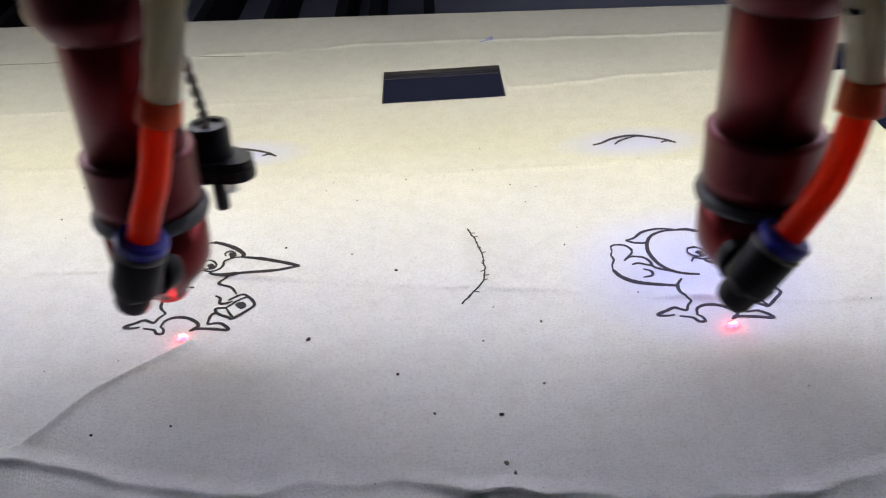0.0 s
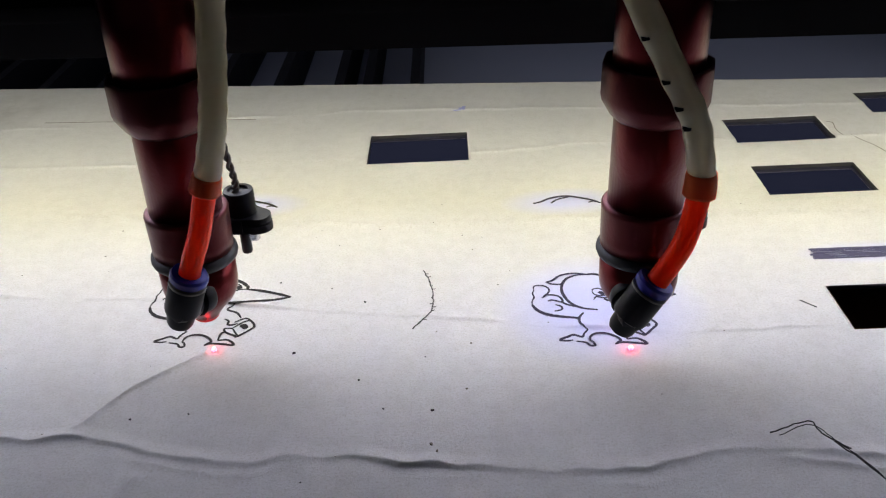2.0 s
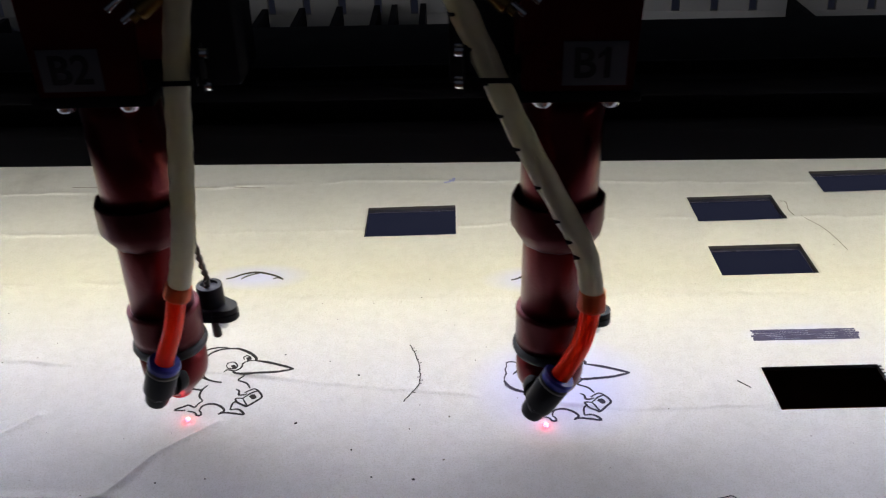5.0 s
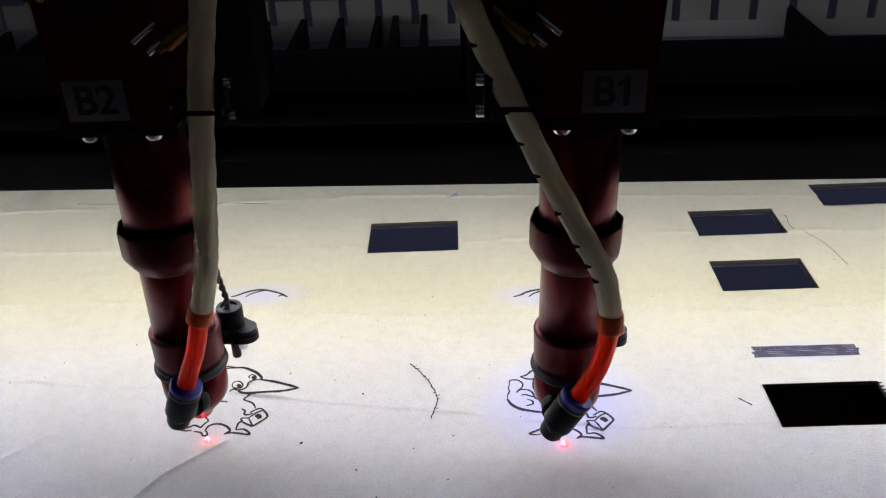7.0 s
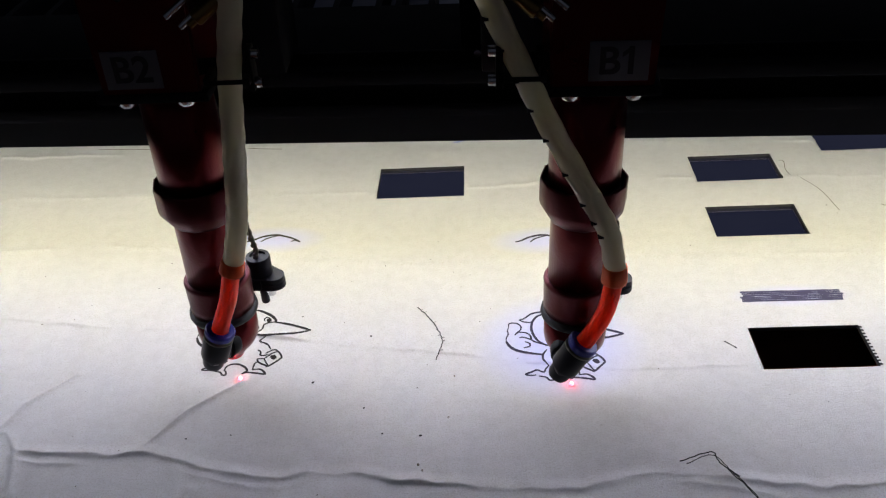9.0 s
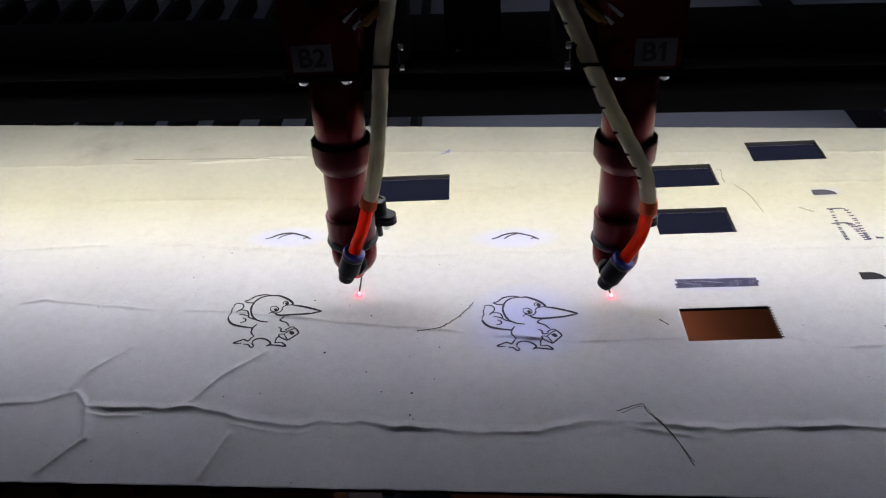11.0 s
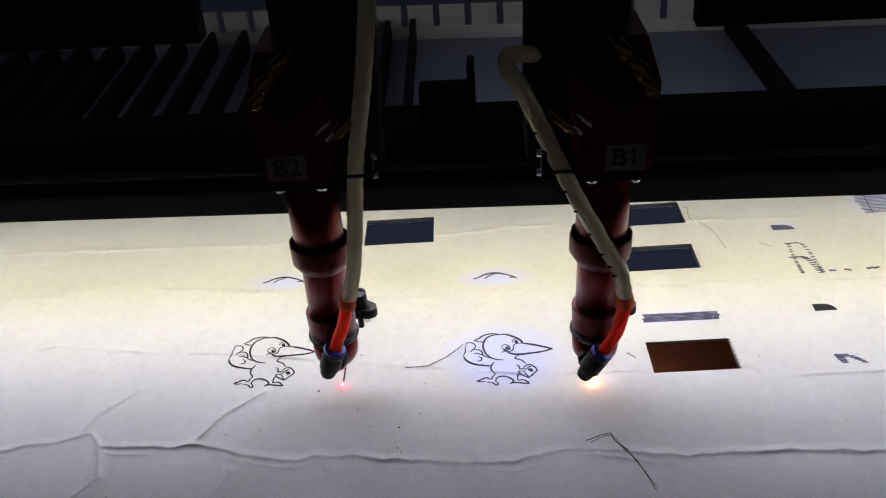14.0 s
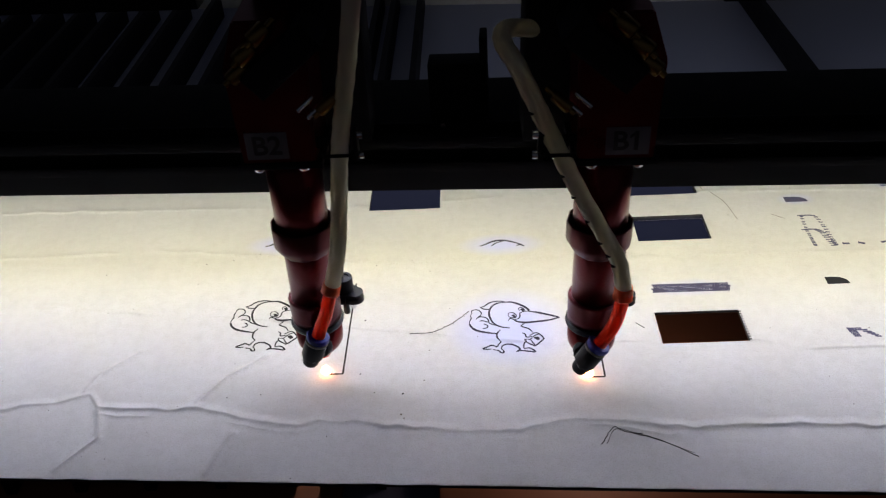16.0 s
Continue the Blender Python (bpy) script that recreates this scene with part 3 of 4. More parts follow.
# crumbs of soot
rnd = random.Random(8)
CRUMBS = [(-0.0204, -0.0580), (-0.0363, -0.0593), (0.0262, -0.0460), (0.0590, -0.0301), (0.0571, -0.0517), (0.0474, -0.0605), (0.0472, -0.0739), (0.0487, -0.0767), (0.0054, -0.0316), (0.0338, -0.0591), (0.0252, -0.0051), (0.0505, 0.0615), (0.0474, 0.0466), (0.0578, 0.0367), (0.0612, 0.0261), (0.0651, 0.0346)]
for x, y in CRUMBS + [(rnd.uniform(-0.16, 0.30), rnd.uniform(-0.105, 0.06)) for k in range(45)]:
    bm = bmesh.new()
    r = rnd.uniform(0.00016, 0.00032) if (x, y) not in CRUMBS else (rnd.uniform(0.0003, 0.00055) if y < 0.02 else 0.00022)
    bmesh.ops.create_icosphere(bm, subdivisions=1, radius=r)
    for v in bm.verts:
        v.co = Vector((v.co.x * 1.3, v.co.y, v.co.z * 0.6)) * rnd.uniform(0.6, 1.25)
    crumb = part("soot_crumb", bm, CHAR if rnd.random() < 0.7 else PENCIL)
    crumb.location = (x, y, on_paper(x, y) + r * 0.3)
    crumb.rotation_euler = (0, 0, rnd.uniform(0, 6.3))
    tagged(crumb, "tiny dark crumb of soot on the paper", "crumb", "soot crumbs")


# ---------------------------------------------------------------- the cut that grows behind each head
CUT_X, CUT_TOP, CUT_END = 0.0175, 0.0275, -0.0452
cut_segments = []


def cut_time(y):
    rows = [(9.85, 0.0275), (10.1, 0.0255), (11, 0.0125), (11.8, 0.0009), (12.5, -0.0074), (13.0, -0.0151), (13.5, -0.0204), (14, -0.0283), (14.5, -0.0328), (15, -0.0387), (15.5, -0.0451)]
    for (t0, y0), (t1, y1) in zip(rows, rows[1:]):
        if y >= y1:
            return t0 + (t1 - t0) * (y0 - y) / (y0 - y1)
    return 15.5


for shift in ((0, 0), PITCH_HEADS):
    thing = tagged(new("cut_line"), "thin black cut line growing across the paper", "cut line", "cut lines")
    thing.location = (shift[0], shift[1], 0)
    count = 18
    for k in range(count):
        y0, y1 = CUT_TOP + (CUT_END - CUT_TOP) * k / count, CUT_TOP + (CUT_END - CUT_TOP) * (k + 1) / count
        bm = bmesh.new()
        ribbon(bm, [(CUT_X, y0 + (y1 - y0) * i / 4) for i in range(5)], 0.00085, lambda x, y: on_paper(x + shift[0], y + shift[1]), 0.00012, 0.15, k)
        cut_segments.append((part("segment", bm, CHAR, thing, smooth=False), cut_time(y1)))
    for k in range(3):
        x0, x1 = CUT_X - 0.0026 * k, CUT_X - 0.0026 * (k + 1)
        bm = bmesh.new()
        ribbon(bm, [(x0 + (x1 - x0) * i / 4, CUT_END) for i in range(5)], 0.00085, lambda x, y: on_paper(x + shift[0], y + shift[1]), 0.00012, 0.15, k)
        cut_segments.append((part("segment", bm, CHAR, thing, smooth=False), 15.6 + 0.16 * k))



# ---------------------------------------------------------------- gantry
def build_gantry():
    g = new("gantry")
    tagged(g, "black gantry beam with a light strip under it, across the table", "gantry")
    part("beam", box((-0.85, 0.0402, 0.0905), (0.85, 0.086, 0.1145), 0.001), BLACK, g)
    part("front_plate", box((-0.85, 0.0380, 0.0802), (0.85, 0.0400, 0.1147), 0.0004), BLACK, g)
    for x, z in ((0.041, 0.1095), (0.010, 0.1140), (0.1425, 0.1085), (-0.12, 0.1095), (0.26, 0.1095)):
        part("plate_screw", lathe([(0.0012, 0), (0.0014, 0.0002), (0.0014, 0.0014)], 12, Matrix.Translation((x, 0.0367, z)) @ Matrix.Rotation(radians(-90), 4, "X")), STEEL, g, "small steel screw")
    # Unseen plate, added as something brown for the openings to reflect.
    part("reflection_plate", box((-0.85, 0.060, 0.0875), (0.85, 0.068, 0.0903)), UNDER, g, "unseen brown plate added under the beam for reflections")
    bm = bmesh.new()
    for lo, hi in (((-0.85, 0.030, 0.106), (0.85, 0.0378, 0.1115)), ((-0.85, 0.034, 0.092), (0.85, 0.0378, 0.097))):
        box(lo, hi, 0.0008, bm)
    part("guide_rail", bm, BLACK, g)
    bm = bmesh.new()
    box((-0.42, -0.005, -0.0006), (0.48, 0.005, 0.0006), 0, bm, Matrix.Translation((0, 0.0520, 0.0840)) @ Matrix.Rotation(radians(-62), 4, "X"))
    part("light_strip", bm, LED_COLD, g, "cold white light strip")
    # Separate warm strip, added to imitate the light strip's yellow off-axis light.
    bm = bmesh.new()
    box((-0.42, -0.005, -0.0006), (0.48, 0.005, 0.0006), 0, bm, Matrix.Translation((0, 0.0780, 0.0835)) @ Matrix.Rotation(radians(22), 4, "X"))
    part("light_strip", bm, LED_WARM, g, "second yellowish strip added for the light cast backwards")
    # dark covers carried above the beam on either side of the heads
    for x0, x1, foot, low in ((-0.85, -0.105, -0.80, 0.1545), (0.135, 0.85, 0.80, 0.1505)):
        cover = part("upper_cover", box((x0, 0.080, low), (x1, 0.092, 0.190), 0.0008), BLACK, g, "dark cover above the beam")
        part("cover_post", box((foot - 0.01, 0.080, 0.1140), (foot + 0.01, 0.086, low + 0.0005), 0.0006), BLACK, cover)
    # clip on the beam between the heads
    bm = box((0.004, 0.044, 0.1142), (0.030, 0.056, 0.140), 0.0008)
    box((0.0268, 0.044, 0.130), (0.030, 0.056, 0.1515), 0.0005, bm)
    part("cable_clip", bm, BLACK, g)
    return g


# ---------------------------------------------------------------- laser heads
def letters(text, size, parent, at, material):
    curve = bpy.data.curves.new("lettering", "FONT")
    curve.body, curve.size, curve.extrude, curve.align_x, curve.align_y, curve.offset = text, size, 0.0001, "CENTER", "CENTER", size * 0.02
    ob = new("lettering", curve)
    dg = bpy.context.evaluated_depsgraph_get()
    me = bpy.data.meshes.new_from_object(ob.evaluated_get(dg))
    bpy.data.objects.remove(ob)
    if text.endswith("1"):
        # a clear flag on the figure one
        bm = bmesh.new()
        bm.from_mesh(me)
        right, top = max(v.co.x for v in bm.verts), max(v.co.y for v in bm.verts)
        high = top - min(v.co.y for v in bm.verts)
        flag = [bm.verts.new((right - x * high, top - y * high, 0.0001)) for x, y in ((0.13, 0.0), (0.40, 0.22), (0.40, 0.38), (0.13, 0.20))]
        bm.faces.new(flag)
        bm.to_mesh(me)
        bm.free()
    me.materials.clear()
    me.materials.append(material)
    out = new("lettering", me)
    out.parent = parent
    out.matrix_local = Matrix.Translation(at) @ Matrix.Rotation(radians(90), 4, "X")
    return out


def build_head(name, text, side, hose, label):
    """side: +1 where the number label sits to the right of the tube and the hose bracket to its left."""
    h = new(name)
    tagged(h, label, "laser head", "laser heads")
    nozzle = part("nozzle", lathe([(0.0022, 0.0130), (0.0034, 0.0130), (0.0040, 0.0142), (0.0058, 0.0165), (0.0092, 0.0203), (0.0105, 0.0228), (0.0109, 0.0255), (0.0110, 0.0340)]), RED, h, "tapered dark red metal nozzle")
    # glowing band in place of the red light that strikes the tip
    part("nozzle_mouth", lathe([(0.0030, 0.0126), (0.0036, 0.0131), (0.0042, 0.0150)], 20), TIP_GLOW, nozzle, "red pointer light on the nozzle tip, made as a glowing band")
    part("rubber_ring", lathe([(0.0106, 0.0330), (0.0119, 0.0335), (0.0123, 0.0346), (0.0121, 0.0358), (0.0106, 0.0364)]), RUBBER, h, "black rubber ring")
    part("lower_collar", lathe([(0.0106, 0.0362), (0.0113, 0.0366), (0.0114, 0.0400), (0.0116, 0.0478), (0.0117, 0.0484), (0.0115, 0.0491), (0.0110, 0.0494), (0.0102, 0.0494)]), RED_DARK, h)
    part("tube", lathe([(0.0101, 0.0480), (0.0101, 0.0740), (0.0101, 0.0790), (0.0114, 0.0795), (0.0115, 0.1240)], 48), RED, h, "red anodised focusing tube")
    ring = part("clamp_ring", lathe([(0.0101, 0.0742), (0.0106, 0.0738), (0.0113, 0.0746), (0.0136, 0.0784), (0.0140, 0.0800), (0.0140, 0.0880), (0.0138, 0.0886), (0.0131, 0.0886), (0.0129, 0.0880), (0.0129, 0.0818), (0.0116, 0.0816)], 12), RED_DARK, h, "dark red clamping ring with flats")
    # black fill that paints the shade in the gap behind the ring's wall
    part("ring_gap_shade", lathe([(0.0115, 0.0818), (0.0128, 0.0819), (0.0128, 0.0858), (0.0115, 0.0862)], 36), RUBBER, ring, "black ring filling the clamp's gap to stand for its shade")
    part("flange", box((side * 0.0015 - 0.0167, -0.0158, 0.1228), (side * 0.0015 + 0.0167, 0.0165, 0.1258), 0.0006), BLACK, h)
    for x in (-0.0088, 0.0088):
        for y in (-0.0115, 0.0115):
            part("bolt", lathe([(0.0012, 0.1203), (0.0022, 0.1206), (0.0027, 0.1214), (0.0028, 0.1229)], 16, Matrix.Translation((x + side * 0.0018, y, 0))), STEEL, h, "steel bolt")
    # red mirror housing, wider at the top
    bm = bmesh.new()
    outline = [(x + side * 0.0015, z) for x, z in ((-0.0145, 0.1250), (0.0145, 0.1250), (0.0160, 0.1650), (0.0095, 0.1840), (-0.0095, 0.1840), (-0.0160, 0.1650))]
    a = [bm.verts.new((x, -0.0150, z)) for x, z in outline]
    b = [bm.verts.new((x, 0.0165, z)) for x, z in outline]
    bm.faces.new(a)
    bm.faces.new(b[::-1])
    for k in range(6):
        bm.faces.new((a[k], b[k], b[(k + 1) % 6], a[(k + 1) % 6]))
    bmesh.ops.recalc_face_normals(bm, faces=bm.faces)
    bmesh.ops.bevel(bm, geom=list(bm.edges), offset=0.0007, segments=2, affect="EDGES")
    housing = part("mirror_housing", bm, RED, h, "red metal mirror housing")
    tag = part("number_label", box((side * 0.0056 - 0.0083, -0.0155, 0.1275), (side * 0.0056 + 0.0083, -0.0151, 0.1392), 0.0001), LABEL, housing, "small white number label")
    letters(text, 0.0112, tag, (side * 0.0056, -0.0156, 0.1332), INK)
    # dark mirror mount over the housing with brass adjusting screws
    tilt = Matrix.Translation((-side * 0.006, -0.010, 0.170)) @ Matrix.Rotation(radians(side * 40), 4, "Y")
    mount = part("mirror_mount", box((-0.016, -0.012, -0.006), (0.016, 0.012, 0.006), 0.001, None, tilt), BLACK, h)
    for x, z, r in ((0.0010, 0.1800, 0.0034), (0.0073, 0.1725, 0.0036), (0.0112, 0.1655, 0.0030), (-0.0200, 0.1515, 0.0024)):
        turn = Matrix.Translation((side * x, -0.0185, z)) @ Vector((side * 0.72, -0.42, -0.55)).to_track_quat("Z", "Y").to_matrix().to_4x4()
        bm = lathe([(0.0012, -0.008), (0.0012, -0.0042), (r * 0.92, -0.0040), (r, -0.0034), (r, 0.0030), (r * 0.85, 0.0038), (0.0012, 0.0040), (0.0012, 0.0062)], 18, turn)
        part("brass_screw", bm, BRASS, mount, "brass adjusting screw")
    for x, z in ((-0.0125, 0.1530), (-0.0160, 0.1500)):
        turn = Matrix.Translation((side * x, -0.0200, z)) @ Vector((side * 0.72, -0.42, -0.55)).to_track_quat("Z", "Y").to_matrix().to_4x4()
        part("spring_screw", lathe([(0.0008, -0.004), (0.0010, -0.0036), (0.0010, 0.0036), (0.0008, 0.004)], 10, turn), STEEL, mount, "thin steel screw")
    # carriage that rides on the beam
    part("carriage", box((min(-side * 0.032, side * 0.010), 0.0167, 0.1165), (max(-side * 0.032, side * 0.010), 0.0435, 0.215), 0.0015), BLACK, h, "black carriage block")
    # hose bracket
    bx = -side * 0.0212 if side > 0 else 0.0230
    bm = box((min(bx, -side * 0.011), -0.0125, 0.1300), (max(bx, -side * 0.011), -0.0105, 0.1345), 0.0003)
    box((bx - 0.0060, -0.0215, 0.1304), (bx + 0.0060, -0.0205, 0.1316), 0.0002, bm)
    for s in (-1, 1):
        box((bx + s * 0.0058 - 0.0008, -0.0215, 0.1300), (bx + s * 0.0058 + 0.0008, -0.0105, 0.1325), 0.0002, bm)
    box((bx - side * 0.0062 - 0.001, -0.0190, 0.1270), (bx - side * 0.0062 + 0.001, -0.0130, 0.1395), 0.0003, bm)
    bracket = part("hose_bracket", bm, BLACK, h)
    for z in (0.1292, 0.1378):
        part("bracket_screw", lathe([(0.0014, 0), (0.0016, 0.0003), (0.0016, 0.0030)], 12, Matrix.Translation((bx - side * 0.0078 - 0.0015, -0.0170, z)) @ Matrix.Rotation(radians(90), 4, "Y")), STEEL, bracket, "small steel screw")
    # hose: cream spiral wrap above, orange tube below
    wrap_points, orange_points = hose
    line = spline(wrap_points, 14)
    count = len(line)
    wrap = part("spiral_wrap", pipe(line, lambda t: 0.0035 + 0.00012 * math.sin(t * 140)), WRAP, h, "cream plastic spiral wrap over the hose")
    for k in (range(int(count * 0.54), int(count * 0.86), 7) if side > 0 else ()):
        way = (line[k + 1] - line[k - 1]).normalized()
        front = Vector((0, -1, 0))
        beside = way.cross(front).normalized()
        if beside.x > 0:
            beside = -beside
        m = Matrix.Translation(line[k] + beside * 0.0026 + front * 0.0021) @ Matrix((beside, way.cross(beside), way)).transposed().to_4x4() @ Matrix.Rotation(radians(18), 4, "Y")
        part("wrap_gap", box((-0.0009, -0.0010, -0.0004), (0.0009, 0.0010, 0.0004), 0.0002, None, m), BLACK, wrap, "dark gap between two turns")
    tube_line = spline(orange_points, 10)
    part("air_tube", pipe(tube_line, 0.0030), ORANGE, h, "bright orange air tube")
    # the wrap's flared end, where the orange tube shows through
    part("wrap_end", pipe(tube_line[:9], lambda t: 0.0038 + 0.0004 * t ** 0.6), WRAP_END, wrap, "orange-tinged flared end of the wrap")
    # push-in elbow
    end = Vector(orange_points[-1])
    way = (Vector(orange_points[-2]) - end).normalized()
    up = Matrix.Translation(end) @ way.to_track_quat("Z", "Y").to_matrix().to_4x4() @ Matrix.Scale(0.93, 4)
    elbow = part("elbow_fitting", lathe([(0.0004, -0.0172), (0.0022, -0.0170), (0.0035, -0.0162), (0.0041, -0.0148), (0.0043, -0.0120), (0.0044, -0.0112), (0.0052, -0.0106), (0.0054, -0.0098), (0.0055, -0.0020), (0.0052, -0.0008), (0.0028, -0.0006)], 28, up), PLASTIC, h, "black plastic push-in elbow")
    part("release_collar", lathe([(0.0029, -0.0008), (0.0046, -0.0006), (0.0046, 0.0006), (0.0056, 0.0010), (0.0057, 0.0026), (0.0052, 0.0034), (0.0034, 0.0035), (0.0031, 0.0026)], 28, up), BLUE, elbow, "blue release collar")
    part("collar_washer", lathe([(0.0046, -0.0010), (0.0056, -0.0009), (0.0056, -0.0003), (0.0046, -0.0002)], 28, up), CABLE, elbow, "thin grey washer")
    foot = end - way * 0.0085
    goal = Vector((-side * 0.0046, -0.0050, 0.0250))
    inward = (goal - foot)
    reach = inward.length
    turn = Matrix.Translation(foot) @ inward.to_track_quat("Z", "Y").to_matrix().to_4x4()
    part("elbow_stem", lathe([(0.0020, -0.0042), (0.0036, -0.0036), (0.0044, -0.0020), (0.0045, reach * 0.28), (0.0037, reach * 0.30), (0.0037, reach * 0.38), (0.0050, reach * 0.41)], 20, turn), PLASTIC, elbow)
    part("stem_nut", lathe([(0.0040, reach * 0.42), (0.0047, reach * 0.44), (0.0049, reach * 0.48), (0.0049, reach * 0.70), (0.0046, reach * 0.76), (0.0034, reach * 0.80), (0.0034, reach)], 18, turn), PLASTIC, elbow, "black round nut")
    # red aiming pointer at the back of the tube
    px, py = (0.0116, 0.0140) if side < 0 else (0.0118, 0.0135)
    pointer = part("aiming_pointer", lathe([(0.0014, 0.0265), (0.0016, 0.0269), (0.0016, 0.0355), (0.0040, 0.0357), (0.0045, 0.0364), (0.0045, 0.0470), (0.0043, 0.0475), (0.0030, 0.0476), (0.0028, 0.0468)], 28, Matrix.Translation((px, py, 0))), PLASTIC, h, "small black aiming pointer")
    bm = bmesh.new()
    lug = (0.0050, -0.0018)
    for z0, z1, grow in ((0.0355, 0.0379, 0.0), (0.0382, 0.0401, -0.0002)):
        outline = []
        base = math.atan2(lug[1], lug[0])
        for k in range(13):
            a = base + math.pi / 2 + math.pi * k / 12
            outline.append((px + (0.0060 + grow) * math.cos(a), py + (0.0060 + grow) * math.sin(a)))
        for k in range(11):
            a = base - math.pi / 2 + math.pi * k / 10
            outline.append((px + lug[0] + (0.0042 + grow) * math.cos(a), py + lug[1] + (0.0042 + grow) * math.sin(a)))
        low = [bm.verts.new((x, y, z0)) for x, y in outline]
        top = [bm.verts.new((x, y, z1)) for x, y in outline]
        bm.faces.new(top)
        bm.faces.new(low[::-1])
        for k in range(len(low)):
            bm.faces.new((low[k], low[(k + 1) % len(low)], top[(k + 1) % len(low)], top[k]))
    box((px - 0.008, 0.0080, 0.0360), (px + 0.001, py, 0.0398), 0.0004, bm)
    part("pointer_clamp", bm, PLASTIC, pointer, "two-layered black clamp with a rounded lug")
    part("clamp_screw", lathe([(0.0011, 0.0325), (0.0016, 0.0327), (0.0016, 0.0347), (0.0010, 0.0349), (0.0010, 0.0358)], 6, Matrix.Translation((px + lug[0] - 0.0010, py + lug[1] - 0.0026, 0.0006))), STEEL, pointer, "small steel screw")
    wire = bmesh.new()
    if side < 0:
        core = [(px - 0.0008, py, 0.0466), (px - 0.0004, py, 0.0500), (px - 0.0012, py - 0.0002, 0.0560), (px - 0.0022, py - 0.0004, 0.0640), (0.0078, 0.0130, 0.0800), (0.0070, 0.0138, 0.1230)]
    else:
        core = [(px - 0.0010, py, 0.0466), (px - 0.0016, py, 0.0510), (px + 0.0010, py - 0.0006, 0.0570), (px + 0.0020, py - 0.0006, 0.0620), (px - 0.0010, py - 0.0002, 0.0665), (px - 0.0040, py, 0.0710), (0.0076, 0.0138, 0.0860), (0.0070, 0.0138, 0.1230)]
    core = spline(core, 14)
    for half in (0, math.pi):
        pipe([p + Vector((0.0006 * math.cos(k * 0.5 + half), 0.0006 * math.sin(k * 0.5 + half), 0)) for k, p in enumerate(core)], 0.00058, 8, wire)
    part("pointer_wire", wire, CABLE, pointer, "thin twisted grey wire")
    # the red spot on the sheet
    bm = lathe([(0.0008, 0.0004), (0.0008, 0.0007), (0.0005, 0.0011), (0.0001, 0.0012)], 16)
    spot = part("aiming_spot", bm, SPOT_RED, h, "red aiming light spot on the paper")
    part("spot_core", lathe([(0.0004, 0.0011), (0.0004, 0.0013), (0.0001, 0.0014)], 12), SPOT_CORE, spot)
    flame = part("flame", lathe([(0.0002, 0.0), (0.0018, 0.0004), (0.0025, 0.0014), (0.0023, 0.0026), (0.0013, 0.0040), (0.0004, 0.0050)], 18), FLAME, h, "small orange flame at the cutting point")
    ember = part("under_flame", lathe([(0.0005, -0.0150), (0.0022, -0.0130), (0.0034, -0.0095), (0.0030, -0.0055), (0.0012, -0.0035)], 18), UNDER_FIRE, h, "fire blown through the cut under the sheet")
    return h, flame, ember


HOSE_B1 = ([(-0.0200, 0.0270, 0.1600), (-0.0285, 0.0190, 0.1650), (-0.0350, 0.0090, 0.1695), (-0.0395, -0.0010, 0.1730), (-0.0418, -0.0095, 0.1740), (-0.0408, -0.0145, 0.1715), (-0.0365, -0.0165, 0.1650), (-0.0288, -0.0165, 0.1485), (-0.0205, -0.0164, 0.1305), (-0.0118, -0.0168, 0.1125), (-0.0002, -0.0172, 0.0910), (0.0060, -0.0170, 0.0790), (0.0088, -0.0168, 0.0670), (0.0093, -0.0166, 0.0615)],
           [(0.0093, -0.0166, 0.0655), (0.0091, -0.0166, 0.0575), (0.0073, -0.0164, 0.0465), (0.0040, -0.0160, 0.0385), (0.0000, -0.0155, 0.0310)])
HOSE_B2 = ([(0.0370, 0.010, 0.230), (0.0345, -0.0120, 0.1990), (0.0305, -0.0165, 0.1720), (0.0262, -0.0165, 0.1500), (0.0228, -0.0164, 0.1310), (0.0204, -0.0166, 0.1110), (0.0180, -0.0166, 0.0920), (0.0158, -0.0166, 0.0790), (0.0124, -0.0165, 0.0660), (0.0117, -0.0165, 0.0635)],
           [(0.0124, -0.0164, 0.0665), (0.0106, -0.0165, 0.0605), (0.0076, -0.0163, 0.0500), (0.0043, -0.0160, 0.0420), (0.0016, -0.0155, 0.0345)])

gantry = build_gantry()
head_b2, flame_b2, ember_b2 = build_head("laser_head", "B2", -1, HOSE_B2, "dark red laser head with cream hose straight above and orange tube")
head_b1, flame_b1, ember_b1 = build_head("laser_head", "B1", 1, HOSE_B1, "dark red laser head with cream hose looping across it")


# ---------------------------------------------------------------- loose threads
random.seed(5)


def thread(name, points, label, radius=0.00022, barbs=False):
    bm = pipe([p + Vector((0.0002 * random.uniform(-1, 1), 0.0002 * random.uniform(-1, 1), 0)) for p in spline(points, 7)], radius, 6)
    line = spline(points, 7)
    for k in range(2, len(line) - 1, 2) if barbs else ():
        a = random.uniform(0, 2 * math.pi)
        tip = line[k] + Vector((0.0012 * math.cos(a), 0.0012 * math.sin(a), 0.0001))
        pipe([line[k], (line[k] + tip) / 2, tip], radius * 0.6, 5, bm)
    return tagged(new(name, mesh_of(name, bm, CHAR, True)), label, "thread")


curl = thread("loose_thread", [(-0.004, 0.0175, 0), (-0.001, 0.010, 0), (0.001, 0.0, 0), (0.0005, -0.008, 0), (-0.004, -0.0165, 0)], "thin curved dark thread lying on the paper", 0.00020, True)
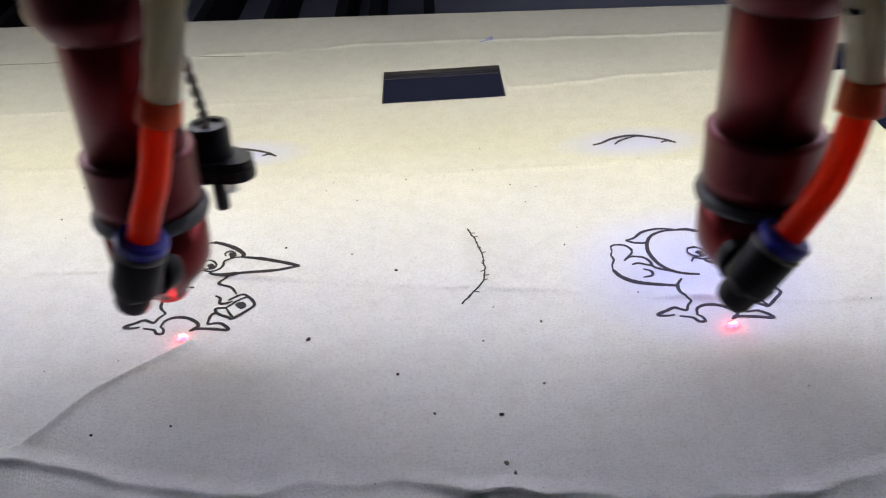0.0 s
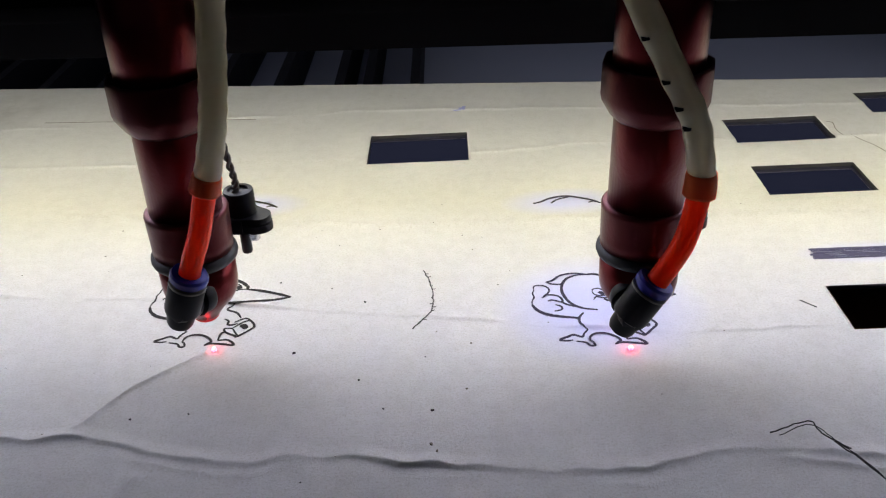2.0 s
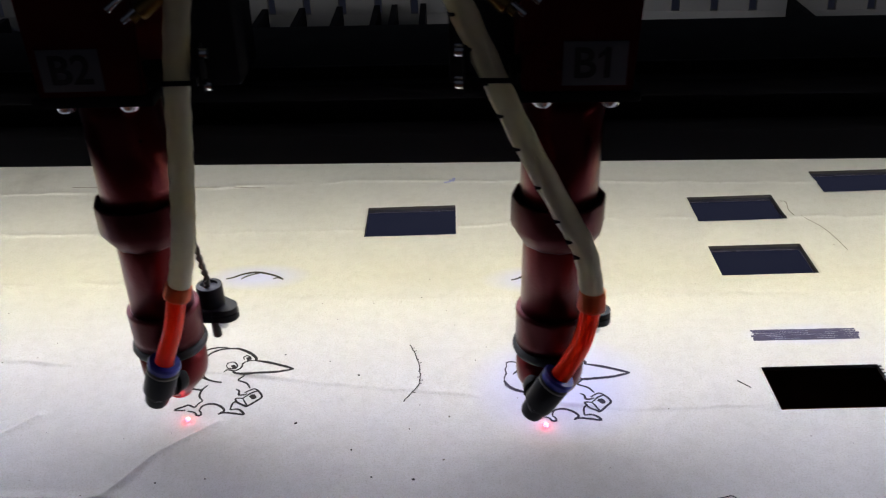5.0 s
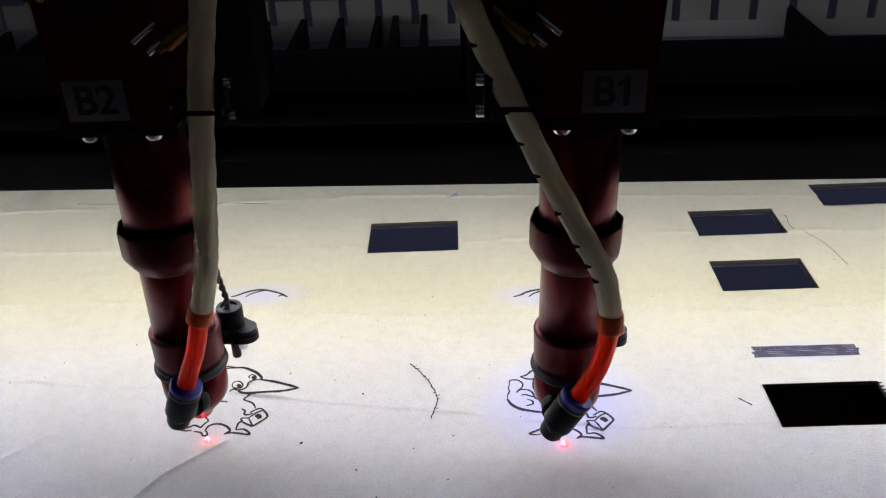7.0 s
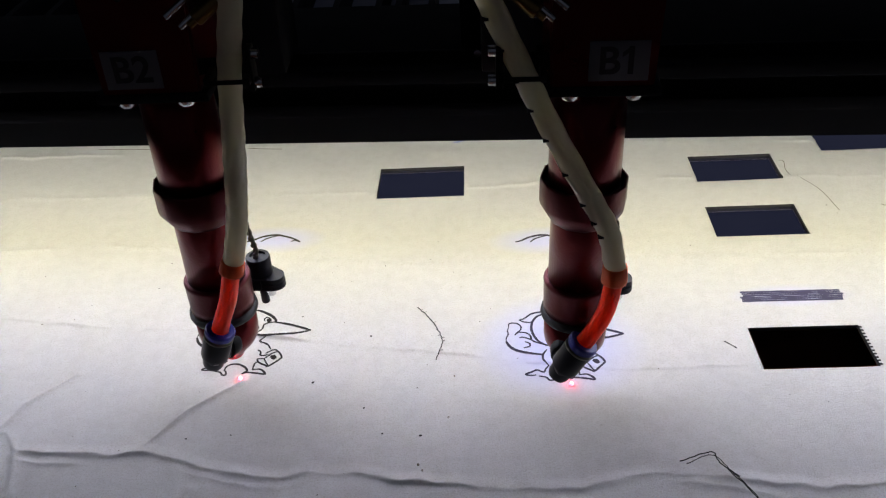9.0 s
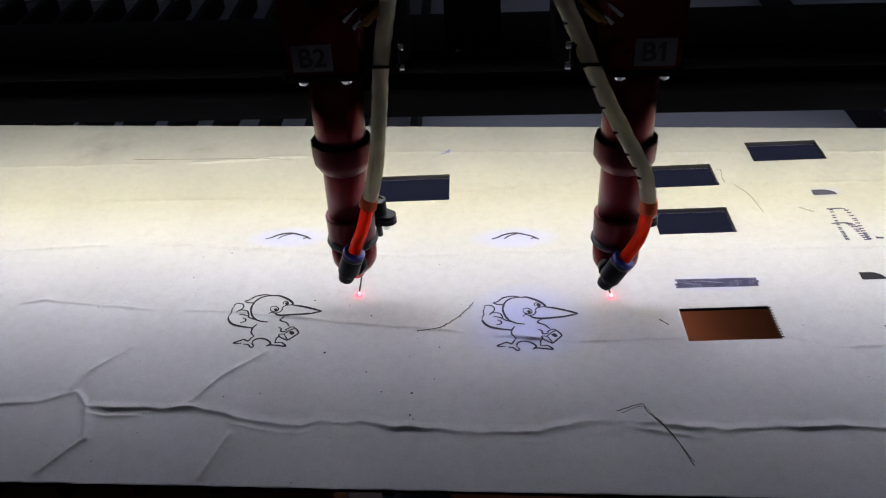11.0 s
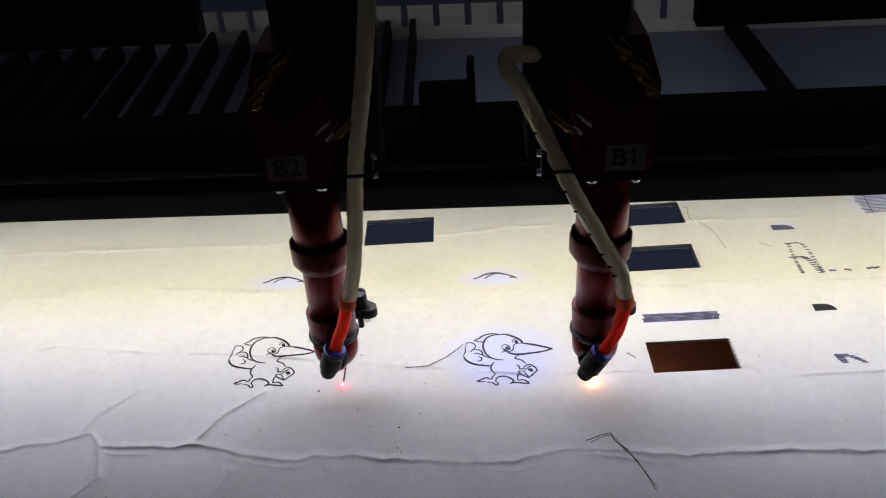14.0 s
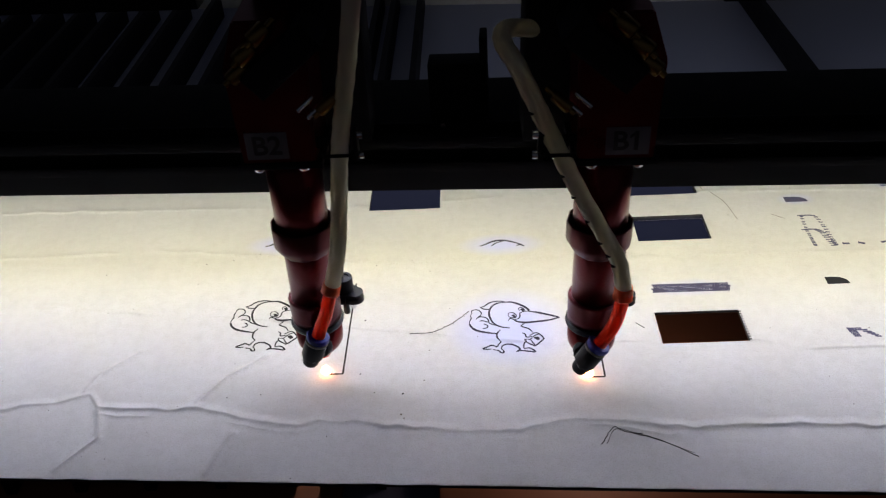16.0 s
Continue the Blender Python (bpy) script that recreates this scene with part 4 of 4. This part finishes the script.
tangle = thread("thread_tangle", [(-0.012, 0.005, 0), (-0.001, 0.009, 0), (0.001, 0.004, 0), (0.006, -0.002, 0), (0.003, 0.001, 0), (0.009, -0.010, 0), (0.014, -0.026, 0)], "thin tangled dark thread lying over the fold", 0.0002)
strand = thread("thread_strand", [(-0.010, 0.004, 0), (-0.001, 0.0075, 0), (0.004, 0.000, 0), (0.0085, -0.008, 0), (0.0145, -0.024, 0)], "thin dark thread beside a tangled one over the fold", 0.00014)


# ---------------------------------------------------------------- what moves
HEAD_ROWS = [
    (0, -0.0240, -0.0285), (0.2, -0.0390, -0.0285), (0.5, -0.0188, -0.0285), (0.7, -0.0260, -0.0285), (1, -0.0336, -0.0285), (1.2, -0.0169, -0.0285),
    (1.5, -0.0345, -0.0285), (1.7, -0.0330, -0.0285), (2, -0.0193, -0.0285), (2.2, -0.0353, -0.0285), (2.5, -0.0147, -0.0285), (2.7, -0.0277, -0.0285),
    (3, -0.0212, -0.0285), (3.2, -0.0223, -0.0285), (3.5, -0.0276, -0.0285), (3.7, -0.0153, -0.0285), (4, -0.0330, -0.0285), (4.2, -0.0184, -0.0285),
    (4.5, -0.0332, -0.0285), (4.7, -0.0180, -0.0285), (4.96, -0.0340, -0.0285), (5.23, -0.0150, -0.0285), (5.49, -0.0340, -0.0285), (5.75, -0.0150, -0.0285),
    (6.01, -0.0340, -0.0285), (6.28, -0.0150, -0.0285), (6.54, -0.0340, -0.0285), (6.8, -0.0140, -0.0285), (7, -0.0283, -0.0285), (7.2, -0.0221, -0.0285),
    (7.5, -0.0274, -0.0285), (7.7, -0.0247, -0.0285), (8, -0.0257, -0.0285), (8.2, -0.0256, -0.0285), (8.5, -0.0247, -0.0285), (8.7, -0.0286, -0.0285),
    (9, -0.0230, -0.0285), (9.2, -0.0308, -0.0285), (9.4, -0.0183, -0.0154), (9.5, -0.0026, 0.0036), (9.6, 0.0125, 0.0198), (9.7, 0.0177, 0.0242),
    (9.85, 0.0180, 0.0275), (10.1, 0.0178, 0.0255), (11, 0.0178, 0.0125), (11.8, 0.0172, 0.0009), (12, 0.0172, -0.0019), (12.2, 0.0172, -0.0041),
    (12.5, 0.0172, -0.0074), (12.7, 0.0172, -0.0105), (13, 0.0172, -0.0151), (13.2, 0.0172, -0.0172), (13.5, 0.0172, -0.0204), (13.7, 0.0172, -0.0236),
    (14, 0.0172, -0.0283), (14.5, 0.0172, -0.0328), (15, 0.0172, -0.0387), (15.5, 0.0172, -0.0451), (16, 0.0095, -0.0447),
]


def motions():
    walk(head_b2, [(t, pose(x, y, 0, 0, 0.4, 0)) for t, x, y in HEAD_ROWS])
    walk(head_b1, [(t, pose(x + PITCH_HEADS[0], y + PITCH_HEADS[1], 0, 0, 1.4, 0)) for t, x, y in HEAD_ROWS])
    walk(gantry, [(t, pose(0.06, y - 0.003, 0, 0, 0, SKEW)) for t, x, y in HEAD_ROWS])
    for flame, lit in ((flame_b2, ((11.9, 12.08), (12.35, 12.6), (13.35, 13.85), (14.3, 14.75), (14.85, 16.0))), (flame_b1, ((10.2, 10.6), (12.35, 12.7), (12.9, 13.1), (13.4, 13.7), (13.9, 14.2), (15.3, 16.0)))):
        rows = [(0, pose(0, 0, 0.026))]
        for a, b in lit:
            rows += [(a - 0.07, pose(0, 0, 0.026)), (a, pose(0, 0, 0.0004)), (b, pose(0, 0, 0.0004))]
            if b < 16:
                rows.append((b + 0.07, pose(0, 0, 0.026)))
        if rows[-1][0] < 16:
            rows.append((16, pose(0, 0, 0.026)))
        walk(flame, rows)
    for ember in (ember_b2, ember_b1):
        walk(ember, [(0, pose(0, 0, 0.040)), (9.9, pose(0, 0, 0.040)), (10.1, pose(0, 0, 0)), (16, pose(0, 0, 0))])
    for segment, t in cut_segments:
        walk(segment, [(0, pose(0, 0, -0.0016)), (t - 0.12, pose(0, 0, -0.0016)), (t, pose(0, 0, 0)), (max(16.0, t + 0.1), pose(0, 0, 0))])
    walk(curl, [(0, pose(0.0465, -0.0065, 0.0012, 0, 0, -5)), (4.7, pose(0.0470, -0.0060, 0.0012, 0, 0, -3)), (6.8, pose(0.0505, -0.0045, 0.0012, 0, 0, 14.5)), (9.2, pose(0.0515, -0.0045, 0.0012, 0, 0, 14.5)),
                (9.5, pose(0.053, -0.0048, 0.0012, 0, 0, 10)), (9.7, pose(0.0594, -0.0065, 0.0012, 0, 0, -15)), (10.7, pose(0.063, -0.011, 0.0012, 0, 0, -48)), (11.8, pose(0.0654, -0.0135, 0.0012, 0, 0, -61)), (16, pose(0.0654, -0.0135, 0.0012, 0, 0, -61))])
    walk(tangle, [(0, pose(0.146, -0.082, 0.0022)), (15.2, pose(0.146, -0.082, 0.0022)), (15.7, pose(0.146, -0.090, 0.0018, 0, 0, 20)), (16, pose(0.148, -0.094, 0.0018, 0, 0, 38))])
    walk(strand, [(0, pose(0.146, -0.082, 0.0022)), (15.2, pose(0.146, -0.082, 0.0022)), (15.7, pose(0.146, -0.090, 0.0018, 0, 0, 20)), (16, pose(0.148, -0.094, 0.0018, 0, 0, 38))])


motions()
